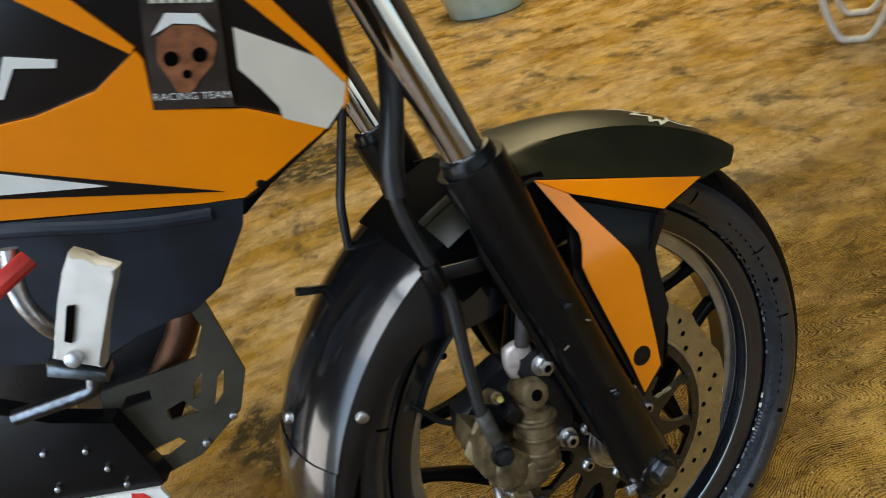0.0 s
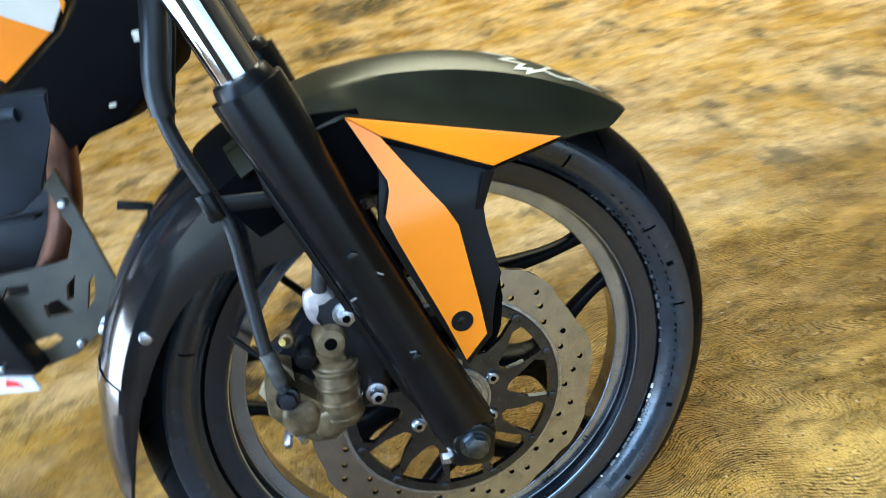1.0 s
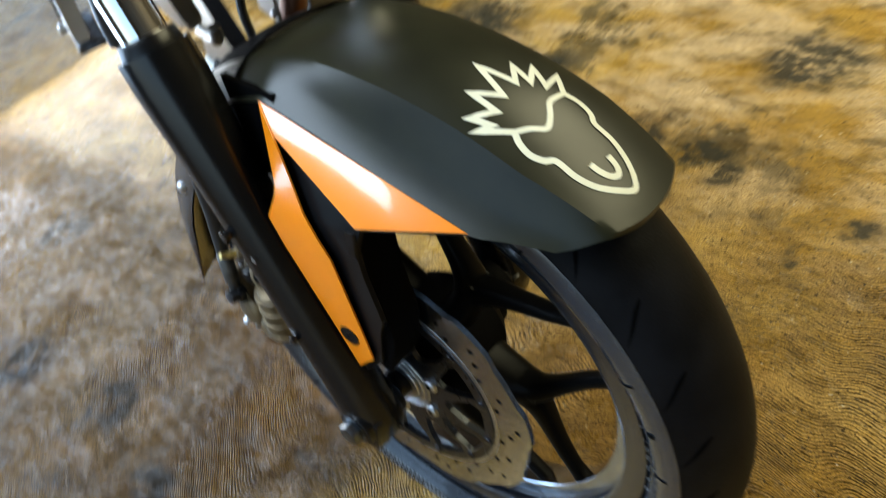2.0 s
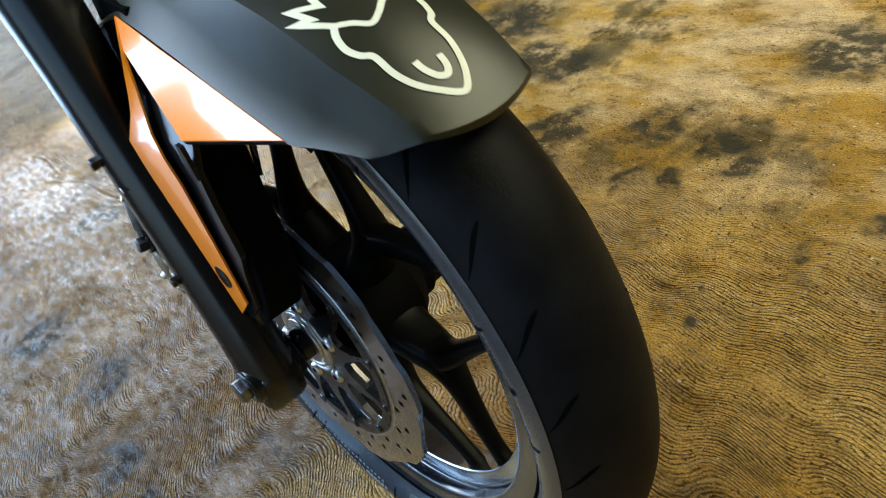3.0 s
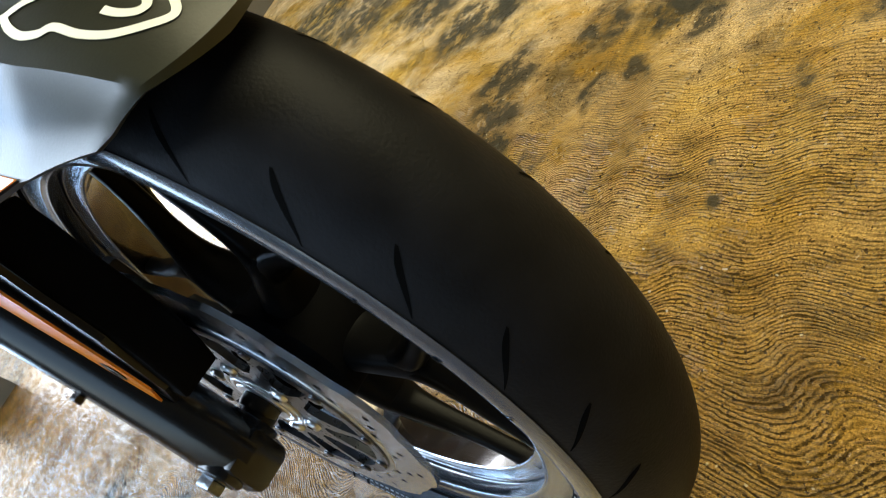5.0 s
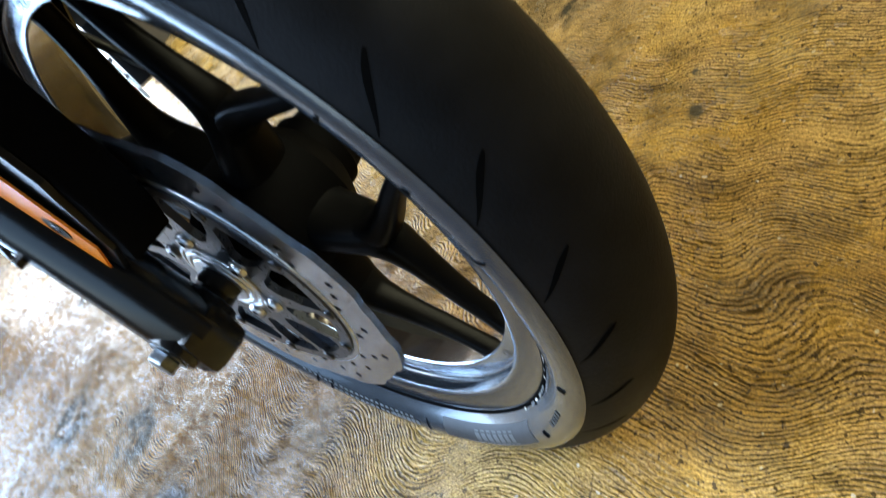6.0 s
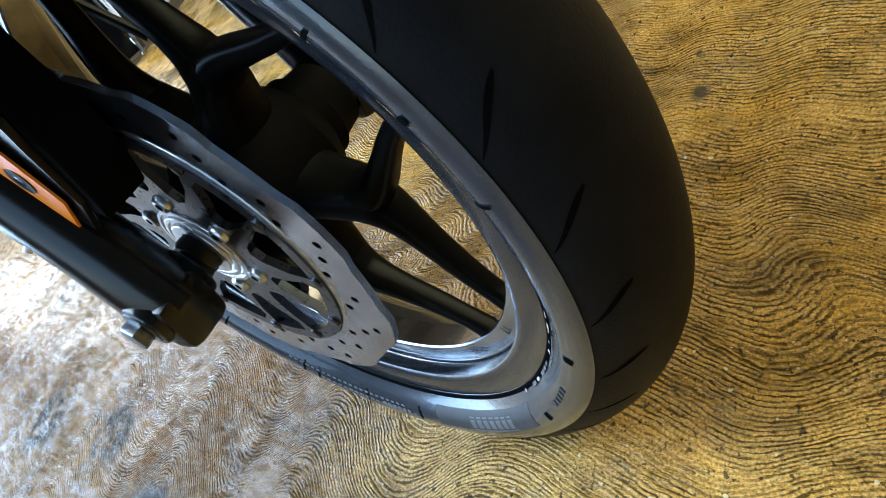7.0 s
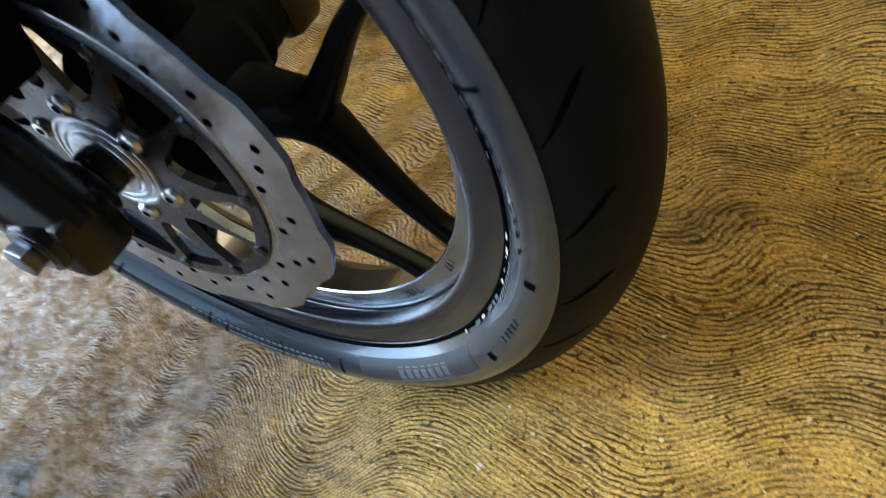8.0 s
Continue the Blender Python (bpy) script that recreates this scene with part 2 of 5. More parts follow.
    base = mix(calc('MULTIPLY', patch, open_ground), base, dusty.outputs[0])
    grime = n.new("ShaderNodeRGB")
    grime.outputs[0].default_value = (0.055, 0.043, 0.020, 1)
    smear = ramp(noise_at(4.2, 7, 0.72, (1.2, 0.8, 1), (3, 12, 0)), [(0.54, 0.0), (0.62, 0.8)])
    base = mix(calc('MULTIPLY', smear, open_ground), base, grime.outputs[0])
    blot = ramp(noise_at(17, 6, 0.75, (0.7, 1.3, 1), (2, 9, 0)), [(0.34, 0.42), (0.48, 0.92), (0.68, 1.25)])
    col = mix(1.0, base, blot, 'MULTIPLY')
    grain = ramp(noise_at(420, 4, 0.7), [(0.34, 0.38), (0.66, 1.6)])
    col = mix(1.0, col, grain, 'MULTIPLY')
    # grooves get a darker colour, stronger where the comb bit deeper
    groove = calc('MULTIPLY', calc('SUBTRACT', 1.0, ramp(lines, [(0.30, 0.0), (0.56, 1.0)])), depth)
    recess_tone = n.new("ShaderNodeRGB")
    recess_tone.outputs[0].default_value = (0.022, 0.012, 0.003, 1)
    col = mix(calc('MULTIPLY', groove, 0.93), col, recess_tone.outputs[0])
    stain_shade_tone = n.new("ShaderNodeRGB")
    stain_shade_tone.outputs[0].default_value = (0.030, 0.028, 0.020, 1)
    col = mix(calc('MULTIPLY', stain_shade, 0.92), col, stain_shade_tone.outputs[0])
    speck = ramp(noise_at(120, 1, 0.4, shift=(4, 4, 0)), [(0.74, 0.0), (0.77, 1.0)])
    pale = n.new("ShaderNodeRGB")
    pale.outputs[0].default_value = (0.55, 0.46, 0.3, 1)
    col = mix(calc('MULTIPLY', speck, 0.7), col, pale.outputs[0])
    # small pits in the same dark tone
    pit = ramp(noise_at(170, 2, 0.5, shift=(1, 7, 0)), [(0.635, 0.0), (0.665, 1.0)])
    col = mix(calc('MULTIPLY', pit, 0.85), col, recess_tone.outputs[0])
    dark_gloss = calc('MULTIPLY', shade_lane.outputs[0], inner.outputs[0])
    # the lane's colour is darkened to offset too bright lamps; it is also shinier
    shade_tint = n.new("ShaderNodeRGB")
    shade_tint.outputs[0].default_value = (0.31, 0.26, 0.22, 1)
    col = mix(dark_gloss, col, shade_tint.outputs[0], 'MULTIPLY')
    l.new(col, b.inputs["Base Color"])
    gloss = n.new("ShaderNodeMix")
    put(gloss.inputs[0], dark_gloss)
    l.new(ramp(noise_at(7, 5, 0.65, shift=(8, 0, 0)), [(0.38, 0.16), (0.54, 0.30), (0.66, 0.48)]), gloss.inputs[2])
    l.new(ramp(noise_at(6, 4, 0.6, shift=(2, 6, 0)), [(0.42, 0.05), (0.60, 0.15)]), gloss.inputs[3])
    l.new(gloss.outputs[0], b.inputs["Roughness"])
    # dry dust lies in broken flakes on the darkened lane and takes its shine
    film = ramp(noise_at(44, 6, 0.7, (0.6, 1.4, 1), (4, 11, 0)), [(0.42, 0.04), (0.64, 0.40)])
    shine = n.new("ShaderNodeMix")
    put(shine.inputs[0], dark_gloss)
    l.new(calc('MULTIPLY_ADD', calc('MULTIPLY', streaks, depth), 0.42, 0.16), shine.inputs[2])
    l.new(film, shine.inputs[3])
    l.new(calc('MULTIPLY', shine.outputs[0], calc('MULTIPLY', calc('MULTIPLY_ADD', stain_shade, -0.6, 1.0), calc('MULTIPLY_ADD', groove, -0.85, 1.0))), b.inputs["Specular IOR Level"])
    relief = calc('ADD', calc('MULTIPLY', calc('MULTIPLY', lines, depth), 1.8), calc('MULTIPLY', noise_at(330, 4, 0.7), calc('MULTIPLY_ADD', near.outputs[0], 0.48, 0.12)))
    relief = calc('ADD', relief, calc('MULTIPLY', noise_at(30, 3, 0.5), calc('MULTIPLY_ADD', dark_gloss, -1.6, 2.6)))
    relief = calc('ADD', relief, calc('MULTIPLY', noise_at(130, 3, 0.6, (0.7, 1.2, 1), (6, 3, 0)), 1.2))
    relief = calc('ADD', relief, calc('MULTIPLY', noise_at(64, 3, 0.6, (0.6, 1.3, 1), (2, 2, 0)), calc('MULTIPLY', calc('SUBTRACT', 1.0, near.outputs[0]), 6.0)))
    bp = n.new("ShaderNodeBump")
    bp.inputs["Strength"].default_value, bp.inputs["Distance"].default_value = 1.0, 0.0012
    l.new(relief, bp.inputs["Height"])
    l.new(bp.outputs["Normal"], b.inputs["Normal"])
    return m


from mathutils.geometry import delaunay_2d_cdt

M_FLOOR = floor_material()


# ---------------------------------------------------------------- mesh helpers
def mesh_of(name, bm, material, smooth=True):
    bmesh.ops.recalc_face_normals(bm, faces=bm.faces)
    d = bpy.data.meshes.new(name)
    bm.to_mesh(d)
    bm.free()
    for p in d.polygons:
        p.use_smooth = smooth
    if smooth:
        d.set_sharp_from_angle(angle=radians(31))
    d.materials.append(material)
    return d


def part(name, bm, material, parent, label="", smooth=True):
    ob = new(name, mesh_of(name, bm, material, smooth))
    ob.parent = parent
    return tagged(ob, label)


def thing(name, bm, material, label, category, m=Matrix(), kind="", smooth=True, group=""):
    ob = new(name, mesh_of(name, bm, material, smooth))
    ob.matrix_world = m
    return tagged(ob, label, category, group, kind)


def box(sx, sy, sz, m=Matrix(), bevel=0.0, bm=None):
    bm = bm or bmesh.new()
    vs = bmesh.ops.create_cube(bm, size=1, matrix=m @ Matrix.Diagonal((sx, sy, sz, 1)))["verts"]
    if bevel:
        es = list({e for v in vs for e in v.link_edges})
        bmesh.ops.bevel(bm, geom=es, offset=bevel, segments=2, affect='EDGES', profile=0.5)
    return bm


def cyl(r, depth, m=Matrix(), seg=24, r2=None, bevel=0.0, bm=None):
    bm = bm or bmesh.new()
    got = bmesh.ops.create_cone(bm, cap_ends=True, segments=seg, radius1=r, radius2=r if r2 is None else r2, depth=depth, matrix=m)
    if bevel:
        es = [e for e in {e for v in got["verts"] for e in v.link_edges} if any(len(f.verts) > 4 for f in e.link_faces)]
        bmesh.ops.bevel(bm, geom=es, offset=bevel, segments=2, affect='EDGES', profile=0.5)
    return bm


def between(a, b):
    """Pose whose z axis runs from a to b, at their middle; and the length."""
    a, b = Vector(a), Vector(b)
    return Matrix.Translation((a + b) / 2) @ (b - a).to_track_quat('Z', 'Y').to_matrix().to_4x4(), (b - a).length


def rod_mesh(a, b, r, r2=None, seg=20, bevel=0.0, bm=None):
    m, n = between(a, b)
    return cyl(r, n, m, seg, r2, bevel, bm)


def hexbolt(a, b, r, bm=None):
    bm = rod_mesh(a, b, r, seg=6, bevel=r * 0.12, bm=bm)
    return bm


def lathe(profile, seg=96, closed=True, a0=0.0, a1=2 * math.pi):
    """Turn a list of (y, r) round the y axis."""
    bm = bmesh.new()
    full = abs(a1 - a0 - 2 * math.pi) < 1e-6
    count = seg if full else seg + 1
    rings = []
    for k in range(count):
        a = a0 + (a1 - a0) * k / seg
        rings.append([bm.verts.new((r * math.cos(a), y, r * math.sin(a))) for y, r in profile])
    for k in range(seg):
        p, q = rings[k], rings[(k + 1) % count]
        for j in range(len(profile) - (0 if closed else 1)):
            i = (j + 1) % len(profile)
            bm.faces.new((p[j], p[i], q[i], q[j]))
    if closed and not full:
        bm.faces.new(rings[0])
        bm.faces.new(rings[-1])
    return bm


def tube(points, radius, seg=12, steps=8, bm=None):
    """A smooth round hose through the points."""
    bm = bm or bmesh.new()
    pts = [Vector(p) for p in points]
    path = []
    for k in range(len(pts) - 1):
        p0, p1, p2, p3 = pts[max(k - 1, 0)], pts[k], pts[k + 1], pts[min(k + 2, len(pts) - 1)]
        for s in range(steps):
            t = s / steps
            path.append(0.5 * ((2 * p1) + (p2 - p0) * t + (2 * p0 - 5 * p1 + 4 * p2 - p3) * t * t + (3 * p1 - p0 - 3 * p2 + p3) * t ** 3))
    path.append(pts[-1])
    rings, up = [], Vector((0.13, 0.91, 0.37))
    for k, p in enumerate(path):
        d = (path[min(k + 1, len(path) - 1)] - path[max(k - 1, 0)]).normalized()
        u = up.cross(d).normalized()
        v = d.cross(u)
        r = radius if not callable(radius) else radius(k / (len(path) - 1))
        rings.append([bm.verts.new(p + r * (math.cos(a) * u + math.sin(a) * v)) for a in (2 * math.pi * j / seg for j in range(seg))])
    for a, b in zip(rings, rings[1:]):
        for j in range(seg):
            bm.faces.new((a[j], a[(j + 1) % seg], b[(j + 1) % seg], b[j]))
    bm.faces.new(rings[0])
    bm.faces.new(rings[-1])
    return bm


def slab(points, push, bm=None, bevel=0.0):
    """A plate: the outline of 3D points, thickened by the vector push."""
    bm = bm or bmesh.new()
    push = Vector(push)
    a = [bm.verts.new(Vector(p)) for p in points]
    b = [bm.verts.new(Vector(p) + push) for p in points]
    faces = [bm.faces.new(a), bm.faces.new(b[::-1])]
    for k in range(len(a)):
        j = (k + 1) % len(a)
        faces.append(bm.faces.new((a[k], b[k], b[j], a[j])))
    if bevel:
        es = [e for e in faces[1].edges] + [e for e in faces[0].edges]
        bmesh.ops.bevel(bm, geom=es, offset=bevel, segments=2, affect='EDGES', profile=0.5)
    return bm


def shell(grid, thick):
    """A sheet from rows of points, given a thickness inwards."""
    bm = bmesh.new()
    rows = [[bm.verts.new(p) for p in row] for row in grid]
    for p, q in zip(rows, rows[1:]):
        for j in range(len(p) - 1):
            bm.faces.new((p[j], p[j + 1], q[j + 1], q[j]))
    bmesh.ops.recalc_face_normals(bm, faces=bm.faces)
    bmesh.ops.solidify(bm, geom=list(bm.faces), thickness=thick)
    return bm


def inside(p, loop):
    hit = False
    for (x1, y1), (x2, y2) in zip(loop, loop[1:] + loop[:1]):
        if (y1 > p[1]) != (y2 > p[1]) and p[0] < (x2 - x1) * (p[1] - y1) / (y2 - y1) + x1:
            hit = not hit
    return hit


def pierced(outline, holes, place, push):
    """A flat plate with real holes. outline and holes are loops of (u, v); place(u, v) gives the point; push is the thickness."""
    pts, edges = [], []
    for loop in [outline] + holes:
        k = len(pts)
        pts += [Vector(p) for p in loop]
        edges += [(k + i, k + (i + 1) % len(loop)) for i in range(len(loop))]
    vs, es, fs = delaunay_2d_cdt(pts, edges, [], 0, 1e-6)[:3]
    keep = []
    for f in fs:
        c = sum((vs[i] for i in f), Vector((0, 0))) / len(f)
        if inside(c, outline) and not any(inside(c, h) for h in holes):
            keep.append(f)
    bm = bmesh.new()
    push = Vector(push)
    lo = [bm.verts.new(place(*v)) for v in vs]
    hi = [bm.verts.new(Vector(place(*v)) + push) for v in vs]
    seen = {}
    for f in keep:
        bm.faces.new([lo[i] for i in f])
        bm.faces.new([hi[i] for i in reversed(f)])
        for i, j in zip(f, list(f[1:]) + [f[0]]):
            seen[(i, j)] = 1
    for i, j in seen:
        if (j, i) not in seen:
            bm.faces.new((lo[i], lo[j], hi[j], hi[i]))
    for v in [v for v in bm.verts if not v.link_faces]:
        bm.verts.remove(v)
    return bm


def ring(cx, cy, r, n=14, sx=1.0, turn=0.0):
    return [(cx + r * sx * math.cos(a) * math.cos(turn) - r * math.sin(a) * math.sin(turn), cy + r * sx * math.cos(a) * math.sin(turn) + r * math.sin(a) * math.cos(turn))
            for a in (2 * math.pi * k / n for k in range(n))]


def letters(text, size, place, thick=0.0003):
    """Flat raised writing; place(u, v) gives the point for u along the line and v above it."""
    cu = bpy.data.curves.new("writing", 'FONT')
    cu.body, cu.size, cu.resolution_u = text, size, 2
    tmp = bpy.data.objects.new("writing", cu)
    scene.collection.objects.link(tmp)
    dg = bpy.context.evaluated_depsgraph_get()
    dg.update()
    me = tmp.evaluated_get(dg).to_mesh()
    bm = bmesh.new()
    vs = [bm.verts.new(place(v.co.x, v.co.y)) for v in me.vertices]
    for p in me.polygons:
        bm.faces.new([vs[i] for i in p.vertices])
    bpy.data.objects.remove(tmp)
    bpy.data.curves.remove(cu)
    return bm


def polar(r, deg, y=0.0):
    return Vector((r * math.cos(radians(deg)), y, r * math.sin(radians(deg))))


# ---------------------------------------------------------------- garage
def build_room():
    bm = bmesh.new()
    bmesh.ops.create_grid(bm, x_segments=2, y_segments=2, size=7)
    thing("floor", bm, M_FLOOR, "ochre brown combed concrete garage floor, glossy and stained, shade painted in by the wheel", "floor", kind="structure", smooth=False)
    # the walls and roof are added around the bike to shape the light
    t, h = 0.15, 3.0
    # added wall behind the bike, with the yard doorway, a low gap for its fill lamp and the post between them
    bm = box(t, 5.44, h, pose(-2.12, 3.51, h / 2))
    box(t, 0.17, h, pose(-2.12, -0.235, h / 2), bm=bm)
    box(t, 1.93, h, pose(-2.12, -2.565, h / 2), bm=bm)
    box(t, 0.94, 2.34, pose(-2.12, 0.32, h - 1.17), bm=bm)
    box(t, 1.28, 0.05, pose(-2.12, -0.96, h - 0.025), bm=bm)
    thing("wall_west", bm, M_WALL, "added garage wall with an open doorway, dim brown plaster", "wall", kind="structure", smooth=False)
    # added wall with a gate opening for the south fill lamp
    bm = box(1.00, t, h, pose(-1.95, -3.45, h / 2))
    box(1.50, t, h, pose(3.30, -3.45, h / 2), bm=bm)
    box(4.0, t, 0.20, pose(0.55, -3.45, h - 0.10), bm=bm)
    thing("wall_south", bm, M_WALL, "added garage wall with a gate opening, dim brown plaster", "wall", kind="structure", smooth=False)
    thing("wall_east", box(t, 9.8, h, pose(4.1, 1.4, h / 2)), M_WALL, "added garage wall, dim brown plaster", "wall", kind="structure", smooth=False)
    thing("wall_north", box(6.4, t, h, pose(1.0, 6.3, h / 2)), M_WALL, "added garage wall, dim brown plaster", "wall", kind="structure", smooth=False)
    # added roof with gaps for the two overhead fill lamps
    bm = box(6.6, 1.42, 0.12, pose(1.0, -2.81, h + 0.06))
    box(0.35, 1.7, 0.12, pose(-2.125, -1.25, h + 0.06), bm=bm)
    box(4.45, 1.7, 0.12, pose(2.075, -1.25, h + 0.06), bm=bm)
    box(6.6, 1.72, 0.12, pose(1.0, 0.46, h + 0.06), bm=bm)
    box(6.6, 1.5, 0.12, pose(1.0, 5.65, h + 0.06), bm=bm)
    box(2.6, 3.58, 0.12, pose(-1.0, 3.11, h + 0.06), bm=bm)
    box(0.6, 3.58, 0.12, pose(4.0, 3.11, h + 0.06), bm=bm)
    thing("ceiling", bm, M_CEIL, "added plain garage roof with gaps for the fill lamps", "ceiling", kind="structure", smooth=False)


build_room()

# ---------------------------------------------------------------- motorcycle
LEAN = 6.82
BIKE = pose(0, 0, 0.2925, -LEAN)
bike = new("motorcycle")
bike.matrix_world = BIKE
tagged(bike, "black and orange motorcycle parked leaning on the garage floor", "motorcycle")


def flare(phi):
    """Width and rise of the fender's turned-out lower lip, running out to the front."""
    f = max(0.12, min(1.0, (phi - 43) / 15))
    return 0.013 * f, 0.012 * f


def fender_edge(phi):
    """Half width and radius of the fender's crease at an angle round the wheel."""
    if phi < 58:
        yc, rc = 0.0595 + 0.0185 * (phi - 48) / 10, 0.2900 - 0.0255 * (phi - 48) / 10
    else:
        f = min(1, (phi - 58) / 38)
        yc, rc = 0.0780 + 0.001 * f, Vector((0.137, 0, 0.2263)).lerp(Vector((-0.0313, 0, 0.2883)), f).length
    return 0.050 + math.log1p(math.exp((yc - 0.050) / 0.003)) * 0.003, min(rc, 0.298)


CROWN_R = 0.3140
CROWN = [-1, -0.94, -0.88, -0.82] + [-0.76 + 1.52 * k / 18 for k in range(19)] + [0.82, 0.88, 0.94, 1]


def crown_drop(q):
    """How far the fender has fallen from its crown, 0 to 1, at a part q of its half width: flat top, crease, steep side."""
    q = abs(q)
    return 0.25 * (q / 0.76) ** 2 if q <= 0.7601 else 0.25 + 0.75 * ((q - 0.76) / 0.24) ** 1.12


def fender_radius(phi, y):
    yc, rc = fender_edge(phi)
    yc, rc = yc - flare(phi)[0], rc + flare(phi)[1]
    return CROWN_R - (CROWN_R - rc) * crown_drop(min(1.0, abs(y) / yc))


def loft(rows, cap=True, bm=None):
    bm = bm or bmesh.new()
    vs = [[bm.verts.new(p) for p in row] for row in rows]
    n = len(vs[0])
    for a, b in zip(vs, vs[1:]):
        for i in range(n):
            bm.faces.new((a[i], a[(i + 1) % n], b[(i + 1) % n], b[i]))
    if cap:
        bm.faces.new(vs[0]), bm.faces.new(vs[-1])
    return bm


def flowing(rows, steps=4):
    """More rows along a curve through the given ones."""
    out = []
    for i in range(len(rows) - 1):
        a, b, c, d = (rows[max(0, min(len(rows) - 1, i + k))] for k in (-1, 0, 1, 2))
        for j in range(steps):
            f = j / steps
            out.append(tuple(0.5 * (2 * q + (r - p) * f + (2 * p - 5 * q + 4 * r - z) * f ** 2 + (3 * q - p - 3 * r + z) * f ** 3) for p, q, r, z in zip(a, b, c, d)))
    return out + [rows[-1]]


def build_wheel():
    prof = [(-0.0315, 0.2290), (-0.0330, 0.2268), (-0.0318, 0.2110), (-0.0308, 0.2078), (-0.0296, 0.2064), (-0.0284, 0.2072), (-0.0270, 0.2095), (-0.0180, 0.2098), (-0.0160, 0.2088), (-0.0154, 0.2062),
            (-0.0143, 0.2052), (-0.0138, 0.2040), (-0.0136, 0.1940), (-0.0130, 0.1922), (-0.0114, 0.1915), (0.0114, 0.1945), (0.0132, 0.1985), (0.0138, 0.2060), (0.0165, 0.2075),
            (0.0295, 0.2118), (0.0320, 0.2145), (0.0335, 0.2262), (0.0315, 0.2290)]
    wheel = part("front_wheel", lathe(prof, 160), M_RIM, bike, "dark grey cast alloy front wheel on a black tyre")
    # tyre: two dusty sidewalls and the tread
    tp = [(-0.0290, 0.2245), (-0.0330, 0.2275), (-0.0347, 0.2300), (-0.0405, 0.2345), (-0.0468, 0.2400), (-0.0498, 0.2460), (-0.0505, 0.2500), (-0.0505, 0.2530), (-0.0502, 0.2565), (-0.0493, 0.2595), (-0.0486, 0.2611)]
    back = [(-0.0440, 0.2600), (-0.0455, 0.2530), (-0.0430, 0.2450), (-0.0330, 0.2345)]
    part("sidewall", lathe(tp + back, 160), M_SIDE, wheel, "dusty grey tyre sidewall")
    part("sidewall", lathe([(-y, r) for y, r in tp + back][::-1], 160), M_SIDE, wheel, "dusty grey tyre sidewall")
    # solid black ring in place of the shade between rim and tyre
    part("bead_gap_shade", lathe([(-0.0337, 0.2272), (-0.0353, 0.2280), (-0.0357, 0.2296), (-0.0345, 0.2302), (-0.0330, 0.2290)], 144), M_SHADE_MARK, wheel)
    crown = []
    for k in range(25):
        a = radians(-79 + 158 * k / 24)
        crown.append((0.0510 * math.sin(a), 0.2420 + 0.0505 * math.cos(a) ** 0.92))
    part("tyre", lathe(crown + [(0.041, 0.255), (-0.041, 0.255)], 200), M_TREAD, wheel, "worn black rubber tyre tread")

    def tread(phi, y):
        s = max(-1, min(1, y / 0.0510))
        return polar(0.2420 + 0.0505 * math.sqrt(1 - s * s) ** 0.92 + 0.00025, phi, y)
    # slits of the tread, along both shoulders all round: flat black sheets that stand for their shade
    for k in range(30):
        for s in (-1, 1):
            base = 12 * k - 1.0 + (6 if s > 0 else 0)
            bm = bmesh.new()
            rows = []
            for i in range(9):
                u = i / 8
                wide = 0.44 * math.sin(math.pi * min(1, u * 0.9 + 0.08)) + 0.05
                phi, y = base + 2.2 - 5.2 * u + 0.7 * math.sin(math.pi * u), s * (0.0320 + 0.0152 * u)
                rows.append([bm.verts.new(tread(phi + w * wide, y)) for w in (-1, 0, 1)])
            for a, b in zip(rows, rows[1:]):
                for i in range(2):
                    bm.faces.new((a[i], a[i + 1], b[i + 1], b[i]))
            part("tread_slit_shade", bm, M_SHADE_MARK, wheel)
    # raised marks and worn lettering on the sidewall: bars only

    def wall(phi, r, out=0.0004):
        for (y0, r0), (y1, r1) in zip(tp, tp[1:]):
            if r0 <= r <= r1:
                return polar(r, phi, y0 + (y1 - y0) * (r - r0) / (r1 - r0) - out)
        return polar(r, phi, -0.0504)

    def bar(p0, p1, r0, r1, material, name="sidewall_mark", lift=0.0006):
        n = max(2, int(abs(p1 - p0) / 1.0) + 1)
        m = 3
        bm = bmesh.new()
        rows = [[bm.verts.new(wall(p0 + (p1 - p0) * i / n, r0 + (r1 - r0) * j / m, lift)) for j in range(m + 1)] for i in range(n + 1)]
        for a, b in zip(rows, rows[1:]):
            for i in range(m):
                bm.faces.new((a[i], a[i + 1], b[i + 1], b[i]))
        part(name, bm, material, wheel)
    bar(-86, -53, 0.2350, 0.2500, M_PATCH, "sidewall_patch", 0.0003)
    for k in range(7):
        bar(-75.5 + 2.15 * k, -74.1 + 2.15 * k, 0.2385, 0.2470, M_SIDELIT)
    bar(-75.5, -60.5, 0.2482, 0.2494, M_SIDELIT)
    for k in range(16):
        bar(-119 + 1.5 * k, -118 + 1.5 * k, 0.2455, 0.2475, M_SIDELIT)
    for k in range(22):
        bar(-128 + 1.5 * k, -127.1 + 1.5 * k, 0.2405, 0.2425, M_SIDELIT)
    for k in range(6):
        bar(-102 + 1.4 * k, -101 + 1.4 * k, 0.2440, 0.2480, M_SIDELIT)
    for k in range(9):
        bar(-36 + 1.1 * k, -35.4 + 1.1 * k, 0.2312, 0.2332, M_SIDELIT)
    for k in range(5):
        bar(-42 + 1.5 * k, -41 + 1.5 * k, 0.2425, 0.2465, M_PATCH)
